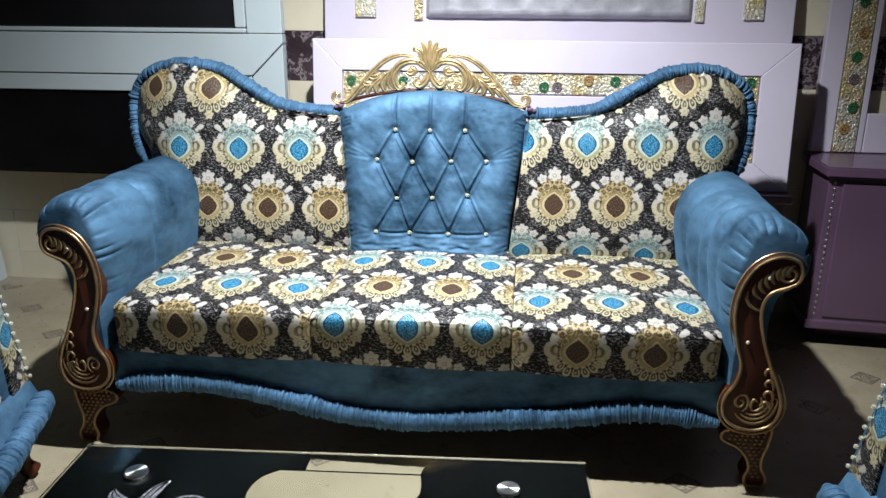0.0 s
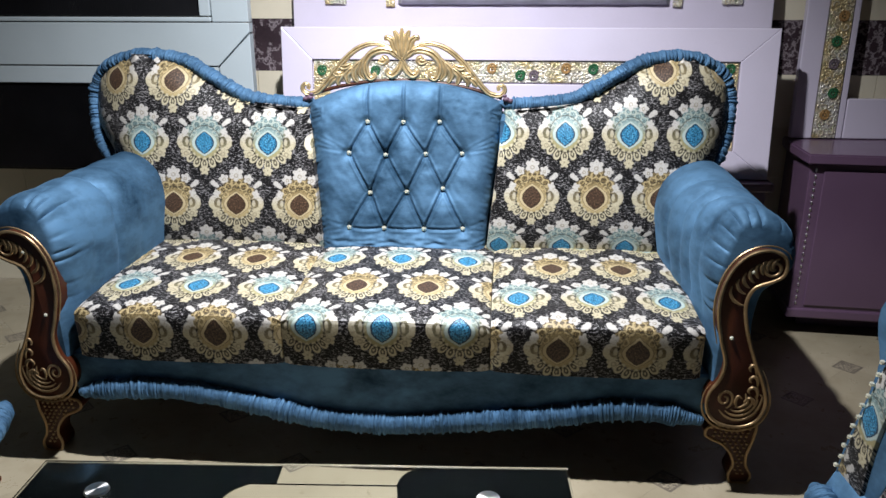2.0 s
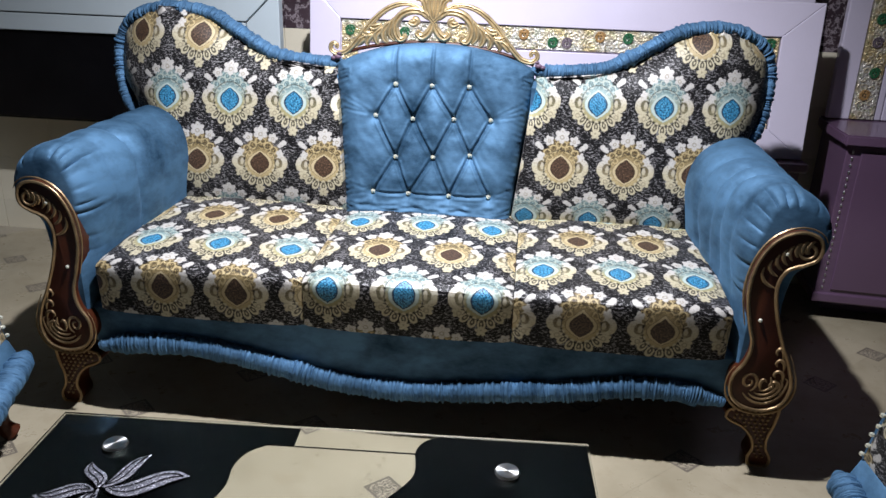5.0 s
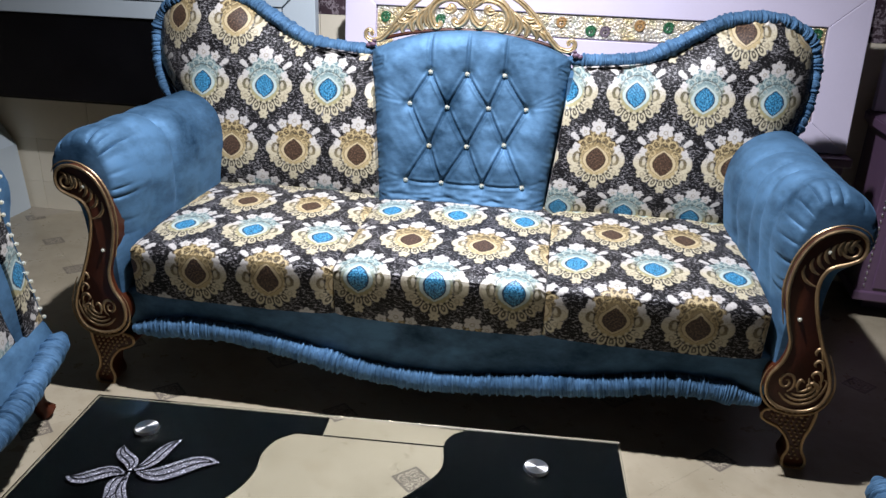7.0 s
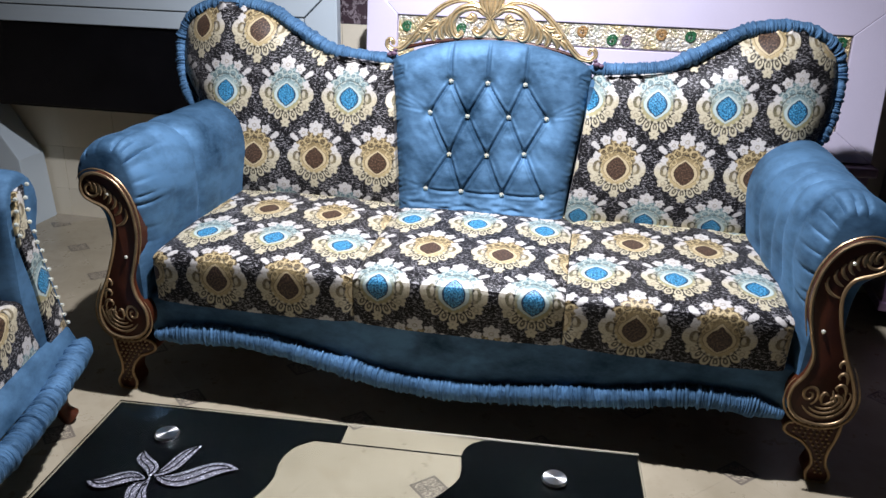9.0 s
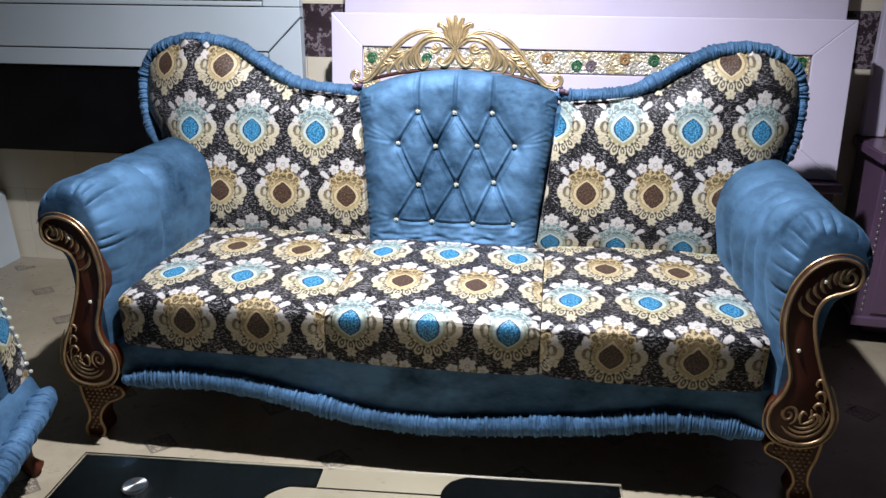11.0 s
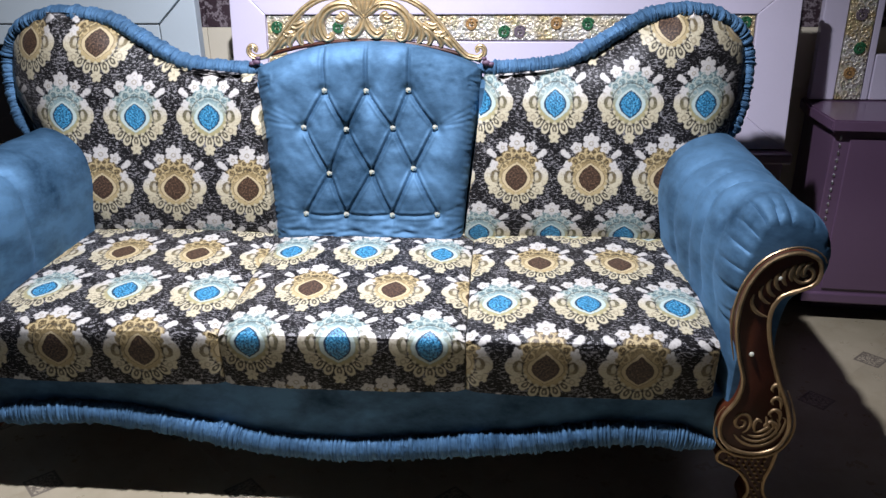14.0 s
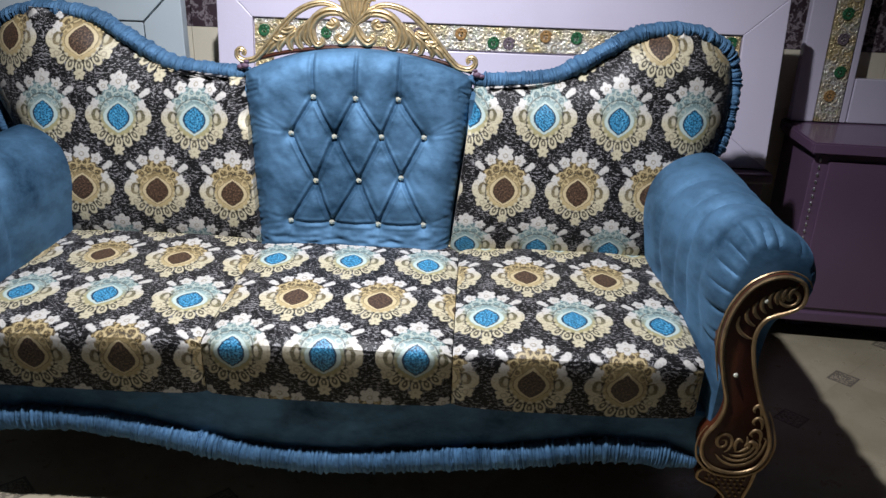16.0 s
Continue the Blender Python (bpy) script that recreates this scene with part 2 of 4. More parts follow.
M_VELVET = velvet("blue_velvet", (0.0110, 0.034, 0.065))
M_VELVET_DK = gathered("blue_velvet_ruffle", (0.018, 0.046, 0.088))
M_DAMASK = damask()
M_WOOD = plain("dark_polished_wood", (0.050, 0.013, 0.005), 0.38, vary=0.45, scale=5)
M_WOOD.node_tree.nodes["Principled BSDF"].inputs["Specular IOR Level"].default_value = 0.25
M_GILT = plain("old_gilt", (0.31, 0.21, 0.11), 0.40, metal=0.75, vary=0.35, scale=30, bump=0.4)
M_GOLD = plain("pale_gold_paint", (0.47, 0.36, 0.20), 0.36, metal=0.6, vary=0.4, scale=26, bump=0.3)
M_LILAC = plain("lilac_lacquer", (0.63, 0.58, 0.70), 0.38, vary=0.06, scale=2.5, coat=0.5)
M_PLUM = plain("plum_lacquer", (0.125, 0.072, 0.125), 0.35, vary=0.1, scale=3, coat=0.4)
M_GREY = plain("grey_blue_lacquer", (0.50, 0.57, 0.60), 0.35, vary=0.06, scale=2.5, coat=0.3)
M_PAINT = plain("black_back_paint", (0.0012, 0.0015, 0.0016), 0.7, vary=0.2)
M_PAINT.node_tree.nodes["Principled BSDF"].inputs["Specular IOR Level"].default_value = 0.0
M_BLACK = plain("black_gloss", (0.004, 0.004, 0.005), 0.2, vary=0.3)
M_MAUVE = plain("mauve_knot", (0.085, 0.045, 0.075), 0.6, vary=0.3, scale=60)
M_BAND = carved_band()
M_CREAM = plain("cream_wall_tile", (0.70, 0.64, 0.50), 0.35, vary=0.08, scale=4)
M_DARK = plain("dark_upper_wall", (0.05, 0.047, 0.045), 0.85, vary=0.15, scale=2)
M_PLASTER = plain("plaster", (0.21, 0.18, 0.145), 0.8, vary=0.1, scale=2, bump=0.2)
M_CRYSTAL = plain("crystal_button", (0.85, 0.86, 0.70), 0.12, metal=0.6, vary=0.2, scale=200)
M_STEEL = plain("brushed_steel", (0.80, 0.80, 0.80), 0.3, metal=1.0, vary=0.15, scale=60)

# ---- mesh helpers ----


def part(name, bm, material, parent=None, label="", smooth=True):
    me = bpy.data.meshes.new(name)
    bm.normal_update()
    bm.to_mesh(me)
    bm.free()
    smooth = smooth and len(me.polygons) > 70
    for p in me.polygons:
        p.use_smooth = smooth
    if smooth:
        me.set_sharp_from_angle(angle=radians(38))
    me.materials.append(material)
    ob = new(name, me)
    if parent:
        ob.parent = parent
        ob.matrix_parent_inverse = parent.matrix_world.inverted()
    if label:
        tagged(ob, label)
    return ob


def thing(name, label, category, at=(0, 0, 0), group="", kind=""):
    ob = new(name)
    ob.location = at
    bpy.context.view_layer.update()
    return tagged(ob, label, category, group, kind)


def box(x0, x1, y0, y1, z0, z1, bevel=0.004, m=None, segs=2, bm=None):
    own = bm is None
    bm = bm or bmesh.new()
    r = bmesh.ops.create_cube(bm, size=1)
    vs = r["verts"]
    for v in vs:
        v.co = Vector(((x0 + x1) / 2 + v.co.x * (x1 - x0), (y0 + y1) / 2 + v.co.y * (y1 - y0), (z0 + z1) / 2 + v.co.z * (z1 - z0)))
    if bevel:
        es = list({e for v in vs for e in v.link_edges})
        bmesh.ops.bevel(bm, geom=es, offset=bevel, segments=segs, affect="EDGES", profile=0.5)
    if m is not None and own:
        bm.transform(m)
    return bm


def grid(rows, close_u=False, close_v=False, caps=False, uvs=None, bm=None):
    """Quads over rows of points; all rows have one length."""
    bm = bm or bmesh.new()
    vs = [[bm.verts.new(p) for p in row] for row in rows]
    lay = bm.loops.layers.uv.verify() if uvs else None
    nr, nc = len(rows), len(rows[0])
    for i in range(nr if close_v else nr - 1):
        for j in range(nc if close_u else nc - 1):
            ij = ((i, j), (i, (j + 1) % nc), ((i + 1) % nr, (j + 1) % nc), ((i + 1) % nr, j))
            try:
                f = bm.faces.new([vs[a][c] for a, c in ij])
            except ValueError:
                continue
            if lay:
                for lp, (a, c) in zip(f.loops, ij):
                    lp[lay].uv = uvs[a][c]
    if caps:
        for row, us in ((vs[0], 0), (vs[-1], nr - 1)):
            f = bm.faces.new(row)
            if lay:
                for lp, c in zip(f.loops, range(nc)):
                    lp[lay].uv = uvs[us][c]
    return bm


def spline(points, n, closed=False):
    """n points along a Catmull-Rom curve, evenly spaced."""
    pts = [Vector(p) for p in points]
    k = len(pts)
    out = []
    span = k if closed else k - 1
    for i in range(span):
        a, b, c, d = (pts[(i + o) % k] if closed else pts[min(max(i + o, 0), k - 1)] for o in (-1, 0, 1, 2))
        for s in range(24):
            t = s / 24
            out.append(0.5 * (2 * b + (c - a) * t + (2 * a - 5 * b + 4 * c - d) * t * t + (3 * b - a - 3 * c + d) * t ** 3))
    out.append(pts[0] if closed else pts[-1])
    ds = [0.0]
    for a, b in zip(out, out[1:]):
        ds.append(ds[-1] + (b - a).length)
    want = np.linspace(0, ds[-1], n + 1 if closed else n)[: n]
    arr = np.array([tuple(p) for p in out])
    return [Vector([float(np.interp(w, ds, arr[:, c])) for c in range(arr.shape[1])]) for w in want]


def tube(path, radius, segs=8, flat=1.0, up=(0, 1, 0), closed=False, bm=None):
    """A round or flattened tube along points; radius is a number or a function of 0..1. flat: its width along up."""
    up = Vector(up)
    n = len(path)
    rows = []
    for i, p in enumerate(path):
        a, b = (path[(i - 1) % n], path[(i + 1) % n]) if closed else (path[max(i - 1, 0)], path[min(i + 1, n - 1)])
        d = (b - a).normalized()
        s = d.cross(up).normalized()
        w = s.cross(d).normalized()
        r = radius(i / max(n - 1, 1)) if callable(radius) else radius
        rows.append([p + s * (r * math.cos(2 * math.pi * k / segs)) + w * (r * flat * math.sin(2 * math.pi * k / segs)) for k in range(segs)])
    return grid(rows, close_u=True, close_v=closed, caps=not closed, bm=bm)


def slab(outline, y0, y1, bevel=0.004):
    """An upright plate: an outline in x and z, from y0 (front) to y1."""
    bm = bmesh.new()
    f = bm.faces.new([bm.verts.new((x, y0, z)) for x, z in outline])
    r = bmesh.ops.extrude_face_region(bm, geom=[f])
    for v in r["geom"]:
        if isinstance(v, bmesh.types.BMVert):
            v.co.y = y1
    bmesh.ops.recalc_face_normals(bm, faces=bm.faces)
    if bevel:
        es = [e for e in bm.edges if all(abs(v.co.y - y0) < 1e-6 for v in e.verts)]
        bmesh.ops.bevel(bm, geom=es, offset=bevel, segments=2, affect="EDGES", profile=0.5)
    return bm


def lerp(x, xs, ys):
    return float(np.interp(x, xs, ys))

# ---- room ----
ROOM = (-3.2, 3.2, -5.6, 1.5, 2.9)


def wall_piece(name, x0, x1, y0, y1, z0, z1, material, label):
    return tagged(part(name, box(x0, x1, y0, y1, z0, z1, 0), material, smooth=False), label, "wall", kind="structure")


rx0, rx1, ry0, ry1, rh = ROOM
wall_piece("wall_west", rx0 - 0.15, rx0, ry0 - 0.15, ry1, 0, rh, M_PLASTER, "plain plastered side wall of the showroom")
wall_piece("wall_east", rx1, rx1 + 0.15, ry0 - 0.15, ry1, 0, rh, M_PLASTER, "plain plastered side wall of the showroom")
wall_piece("wall_south", rx0, rx1, ry0 - 0.15, ry0, 0, rh, M_PLASTER, "plain plastered wall facing the sofa")
tagged(part("ceiling", box(rx0 - 0.15, rx1 + 0.15, ry0 - 0.15, ry1 + 0.15, rh, rh + 0.1, 0), M_PLASTER, smooth=False), "plain white plastered ceiling", "ceiling", kind="structure")
wall_north = wall_piece("wall_north", rx0 - 0.15, rx1 + 0.15, ry1 + 0.012, ry1 + 0.16, 0, rh, M_DARK, "wall faced with cream tiles and a dark marble band")


def floor_mat():
    """Cream floor tile: a carved lozenge mark on each corner, a small spray in the middle."""
    m, nt, b = mat("floor_tile")
    n = Net(nt)
    info = nt.nodes.new("ShaderNodeObjectInfo")
    co = n.coords()
    x, y, _ = n.split(co)
    x, y = n.div(x, 2 * TILE_X), n.div(y, 2 * TILE_Y)
    a, c = n.add(x, y), n.sub(x, y)
    fa, fc = n.sub(0.5, n.ab(a)), n.sub(0.5, n.ab(c))
    d = n.mx(fa, fc)
    geo = nt.nodes.new("ShaderNodeNewGeometry").outputs["Position"]
    mark = n.below(d, 0.108, 0.006)
    lines = n.noise(geo, 75, 3, 0.6)
    veins = n.below(n.ab(n.sub(lines, 0.5)), 0.05, 0.03)
    border = n.below(n.ab(n.sub(d, 0.098)), 0.009, 0.008)
    spray = n.mul(n.below(n.hyp(a, c), 0.06, 0.03), n.below(n.ab(n.sub(n.noise(geo, 60, 2), 0.5)), 0.035, 0.03))
    cloud = n.add(n.noise(geo, 3.0, 6, 0.6), n.mul(n.sub(info.outputs["Random"], 0.5), 0.12))
    dirt = n.noise(geo, 11.0, 5, 0.7)
    base = n.ramp(cloud, (0.3, (0.25, 0.215, 0.148)), (0.7, (0.345, 0.30, 0.215)))
    base = n.mix(n.mul(n.below(n.mul(dirt, -1.0), -0.57, 0.12), 0.28), base, (0.22, 0.18, 0.115))
    base = n.mix(n.mul(mark, 0.45), base, (0.30, 0.26, 0.20))
    base = n.mix(n.mul(n.mul(n.mx(veins, border), mark), 0.85), base, (0.09, 0.075, 0.06))
    base = n.mix(n.mul(spray, 0.6), base, (0.25, 0.2, 0.13))
    n.put(b.inputs["Base Color"], base)
    n.put(b.inputs["Roughness"], n.m("MULTIPLY_ADD", dirt, 0.35, 0.14))
    n.bump(dirt, 0.1, 0.002, b)
    return m


TILE_X, TILE_Y = 0.282, 0.2655
M_FLOOR = floor_mat()
M_GROUT = plain("floor_grout", (0.34, 0.30, 0.23), 0.8, vary=0.2)
floor = tagged(part("floor", box(rx0 - 0.15, rx1 + 0.15, ry0 - 0.15, ry1 + 0.15, -0.1, -0.0008, 0), M_GROUT, smooth=False), "cream floor tiles laid cornerwise with small lozenge marks", "floor", kind="structure")


def marble():
    m, nt, b = mat("dark_marble")
    n = Net(nt)
    co = n.coords()
    warp = n.noise(co, 7, 6, 0.7)
    vein = n.below(n.ab(n.sub(warp, 0.52)), 0.018, 0.03)
    base = n.ramp(n.noise(co, 5, 5), (0.3, (0.022, 0.014, 0.018)), (0.75, (0.075, 0.05, 0.06)))
    n.put(b.inputs["Base Color"], n.mix(n.mul(vein, 0.7), base, (0.35, 0.30, 0.32)))
    b.inputs["Roughness"].default_value = 0.2
    return m


M_MARBLE = marble()

# ---- the sofa ----
BACK_Y, BACK_Z, BACK_K = 0.60, 0.69, 0.25


def back_y(z):
    return BACK_Y + BACK_K * (z - BACK_Z)


def build_seat(parent, x0, x1, du, dv):
    """A seat section: top and front in one cloth, gently domed, tucked in at the seams."""
    prof = [(0.68, 0.40), (0.68, 0.50), (0.665, 0.526)]
    prof += [(y, 0.530 - 0.020 * ((0.665 - y) / 0.62) ** 2) for y in np.linspace(0.64, 0.06, 22)]
    prof += [(0.036 - 0.030 * math.sin(a), 0.478 + 0.030 * math.cos(a)) for a in np.linspace(0.1, 1.57, 7)]
    prof += [(0.006 + 0.010 * s, 0.475 - 0.125 * s) for s in np.linspace(0.1, 1, 8)]
    prof += [(0.06, 0.34), (0.35, 0.34)]
    arc = [0.0]
    for a, c in zip(prof, prof[1:]):
        arc.append(arc[-1] + math.hypot(c[0] - a[0], c[1] - a[1]))
    top = next(i for i, p in enumerate(prof) if p[0] < 0.66)
    off = arc[top] + prof[top][0]
    nx = 30
    rows, uvs = [], []
    for i in range(nx + 1):
        a = i / nx
        a = 0.5 - 0.5 * math.cos(math.pi * a) if i in (0, nx) else a
        x = x0 + (x1 - x0) * a
        e = min(a, 1 - a) * (x1 - x0)
        sink = 0.011 * math.exp(-((e / 0.016) ** 2)) - 0.010 * min(1, e / 0.15)
        row, ur = [], []
        for j, (y, z) in enumerate(prof):
            wave = 0.003 * noise.noise((x * 9, y * 9, 3 + du))
            ny = 1.0 if j > 28 else 0.25
            row.append((x, y + sink * ny * (j > 3), z - (sink - wave) * (1 if 2 <= j < 32 else 0.0)))
            w = off - arc[j]
            ur.append((x - du, (max(w, 0.03) - dv) * 0.93 + min(0, w - 0.03) * 1.06))
        rows.append(row)
        uvs.append(ur)
    return part("seat_cushion", grid(rows, close_u=True, caps=True, uvs=uvs), M_DAMASK, parent)


def build_wing(parent, side, du, dv):
    """A patterned side of the back, rising to a rounded wing; its front swells, its rim turns back."""
    zo = (0.50, 0.60, 0.70, 0.78, 0.84, 0.91, 1.00, 1.08, 1.12, 1.15, 1.166, 1.172)
    xo = (0.93, 0.955, 0.99, 1.045, 1.085, 1.110, 1.118, 1.105, 1.075, 1.03, 0.975, 0.935)
    grow = 0.076 if side < 0 else 0.008
    xo = tuple(x + grow * min(1, max(0, (z - 0.8) / 0.1)) for x, z in zip(xo, zo))
    zi = (0.50, 0.96, 0.995, 1.015, 1.03, 1.055, 1.09, 1.125, 1.15, 1.166, 1.172)
    xi = (0.285, 0.335, 0.34, 0.56, 0.63, 0.68, 0.735, 0.785, 0.83, 0.88, 0.935)
    zs = list(np.linspace(0.50, 0.98, 26)) + list(np.linspace(0.99, 1.172, 36))
    rim = [(lerp(z, zo, xo), z) for z in np.linspace(0.5, 1.17, 60)] + [(lerp(z, zi, xi), z) for z in np.linspace(0.9, 1.17, 60)]
    rim = np.array(rim)
    nc = 34
    rows, uvs = [], []
    for z in zs:
        a, c = lerp(z, zi, xi), lerp(z, zo, xo)
        row, ur = [], []
        for j in range(nc + 1):
            x = a + (c - a) * (0.5 - 0.5 * math.cos(math.pi * j / nc))
            d = float(np.min(np.hypot(rim[:, 0] - x, rim[:, 1] - z)))
            s = min(d / lerp(x, (0.36, 0.62), (0.05, 0.12)), 1)
            puff = 0.085 * math.sqrt(max(0, 1 - (1 - s) ** 2))
            y = back_y(z) + 0.078 - puff + 0.85 * max(0, x - 0.93) ** 1.5 + 0.055 * max(0, 1 - (z - 0.48) / 0.20) ** 2
            row.append((side * x, y, z))
            ur.append(((side * x - du) * (0.965 if side < 0 else 1.02), z * 1.03 - dv - (0.08 if side < 0 else 0.30) * max(0, 0.68 - z)))
        rows.append(row)
        uvs.append(ur)
    bm = grid(rows, uvs=uvs)
    edge = [e for e in bm.edges if e.is_boundary]
    r = bmesh.ops.extrude_edge_only(bm, edges=edge)
    for v in r["geom"]:
        if isinstance(v, bmesh.types.BMVert):
            v.co.y += 0.055
    bmesh.ops.recalc_face_normals(bm, faces=bm.faces)
    return part("back_wing", bm, M_DAMASK, parent)


def build_ruffle(parent, path, radius, name="ruffle", flat=1.0, turns=62, up=(0, 1, 0), seed=1):
    """A gathered roll of velvet: many small uneven folds across its length, some deep, some shallow."""
    rnd = random.Random(seed)
    cuts, s = [0.0], 0.0
    while s < turns:
        s += rnd.choice((0.35, 0.5, 0.6, 0.8, 1.1, 1.7))
        cuts.append(s)
    depth = [rnd.uniform(0.25, 1.3) for _ in cuts]
    tilt = [rnd.uniform(-0.5, 0.5) for _ in cuts]
    n = int(turns * 6)
    pts = spline(path, n)
    segs = 14
    rows, uvs, run = [], [], 0.0
    upv = Vector(up)
    for i, p in enumerate(pts):
        run += (p - pts[max(i - 1, 0)]).length
        uvs.append([(run, 0.1 * seed + abs(2 * k / segs - 1)) for k in range(segs)])
        d = (pts[min(i + 1, n - 1)] - pts[max(i - 1, 0)]).normalized()
        s = d.cross(upv).normalized()
        w = s.cross(d).normalized()
        end = min(1.0, 0.45 + 12 * min(i, n - 1 - i) / n)
        row = []
        for k in range(segs):
            a = 2 * math.pi * k / segs
            at = min(max((i + 1.5 * math.sin(a * 1.0 + 0.6) * tilt[i * len(tilt) // n % len(tilt)] * 2.2) / n * turns, 0), turns - 0.01)
            c = int(np.searchsorted(cuts, at, "right")) - 1
            wd = cuts[c + 1] - cuts[c]
            ph = (at - cuts[c]) / wd
            groove = 1 - abs(2 * ph - 1) ** 2.2
            r = radius * end * (0.82 + 0.25 * depth[c] * min(1, 0.5 + 0.5 * wd) * groove + 0.06 * noise.noise((i * 0.05, k * 0.4, seed)))
            row.append(p + s * (r * math.cos(a)) + w * (r * flat * math.sin(a)))
        rows.append(row)
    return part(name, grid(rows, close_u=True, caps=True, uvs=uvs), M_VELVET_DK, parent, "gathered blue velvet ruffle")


BUTTONS = [[(-0.133, 0.955), (-0.008, 0.955), (0.118, 0.957)], [(-0.197, 0.850), (-0.068, 0.845), (0.072, 0.850), (0.198, 0.853)],
           [(-0.121, 0.717), (0.008, 0.722), (0.134, 0.735)], [(-0.194, 0.598), (-0.070, 0.598), (0.070, 0.598), (0.206, 0.602)]]


def build_tufted(parent):
    """The deep-buttoned velvet middle of the back."""
    folds = []
    for a, c in zip(BUTTONS, BUTTONS[1:]):
        for p in a:
            for q in c:
                if abs(p[0] - q[0]) < 0.1:
                    folds.append((p, q, 1.0))
    for x, z in BUTTONS[0]:
        folds.append(((x, z), (x * 1.02, z + 0.16), 0.7))
    for x, z in BUTTONS[3]:
        folds.append(((x, z), (x * 1.05, z - 0.10), 0.4))
    for i in (0, 3):
        x, z = BUTTONS[1][i]
        for k in (0.02, 0.045, 0.075):
            folds.append(((x, z), (x + math.copysign(0.15, x), z + k), 0.35))
        x, z = BUTTONS[3][i]
        for k in (0.03, -0.03):
            folds.append(((x, z), (x + math.copysign(0.12, x), z + k), 0.25))
    for p, q in zip(BUTTONS[3], BUTTONS[3][1:]):
        folds.append((p, q, 0.65))
    for i, k in ((0, -1), (3, 1)):
        for z0, z1 in ((0.985, 0.965), (0.995, 0.982), (0.972, 0.952)):
            folds.append(((k * 0.30, z0), (k * 0.345, z1), 0.5))
    pts = np.array([p for r in BUTTONS for p in r])
    nz, nx = 190, 190
    V, S = np.meshgrid(np.linspace(0, 1, nz + 1), np.linspace(-1, 1, nx + 1), indexing="ij")
    half = 0.287 + 0.052 * np.minimum(1, V / 0.93) ** 1.2
    X = S * half - 0.006
    ztop = 1.012 + 0.074 * (1 - np.abs(S) ** 2.1)
    Z = 0.50 + (ztop - 0.50) * V
    edge = np.minimum(half - np.abs(X + 0.006), ztop - Z + 0.01)
    t = np.clip(edge / 0.07, 0, 1)
    swell = 0.07 * np.sqrt(1 - (1 - t) ** 2)
    groove, lip = np.zeros_like(X), np.zeros_like(X)
    for p, q, w in folds:
        d = (q[0] - p[0], q[1] - p[1])
        k = np.clip(((X - p[0]) * d[0] + (Z - p[1]) * d[1]) / (d[0] ** 2 + d[1] ** 2), 0, 1)
        bow = 0.006 * np.sin(math.pi * k) * (w < 0.5)
        dl = np.hypot(X - p[0] - k * d[0], Z - p[1] - k * d[1] - bow)
        fade = (1 - 0.75 * k) if w < 0.6 else 1.0
        groove = np.maximum(groove, w * fade * (0.0065 * np.exp(-((dl / 0.0036) ** 2)) + 0.0055 * np.exp(-((dl / 0.026) ** 2))))
        lip = np.maximum(lip, w * fade * 0.0030 * np.exp(-(((dl - 0.0095) / 0.0035) ** 2)))
    dent = np.zeros_like(X)
    for bx, bz in pts:
        db = np.hypot(X - bx, Z - bz)
        dent = np.maximum(dent, 0.016 * np.exp(-((db / 0.016) ** 2)) + 0.010 * np.exp(-((db / 0.05) ** 2)))
    rows = []
    for i in range(nz + 1):
        row = []
        for j in range(nx + 1):
            x, z = float(X[i, j]), float(Z[i, j])
            soft = 0.004 * noise.noise((x * 11, z * 11, 1.0)) + 0.0016 * noise.noise((x * 45 + z * 20, z * 30, 4.0))
            low = max(0.0, 1 - abs(z - 0.545) / 0.04)
            side = max(0.0, 1 - edge[i, j] / 0.045) * (z < 1.0)
            soft += 0.009 * low * noise.noise((x * 26, z * 75, 7.0)) + 0.007 * side * noise.noise((x * 12, z * 70 + abs(x) * 40, 2.0))
            row.append((x, back_y(z) + 0.056 - swell[i, j] + groove[i, j] - lip[i, j] + dent[i, j] + soft, z))
        rows.append(row)
    bm = grid(rows)
    edge = [e for e in bm.edges if e.is_boundary]
    r = bmesh.ops.extrude_edge_only(bm, edges=edge)
    for v in r["geom"]:
        if isinstance(v, bmesh.types.BMVert):
            v.co.y += 0.08
    bmesh.ops.recalc_face_normals(bm, faces=bm.faces)
    ob = part("tufted_panel", bm, M_VELVET, parent, "deep-buttoned blue velvet panel")
    for r in BUTTONS:
        for x, z in r:
            bm = bmesh.new()
            bmesh.ops.create_icosphere(bm, subdivisions=1, radius=0.0098)
            bm.transform(pose(x, back_y(z) + 0.006, z, 20) @ Matrix.Diagonal((1, 0.7, 1, 1)))
            part("button", bm, M_CRYSTAL, ob, "sparkling pale gold crystal button", smooth=False)
    return ob


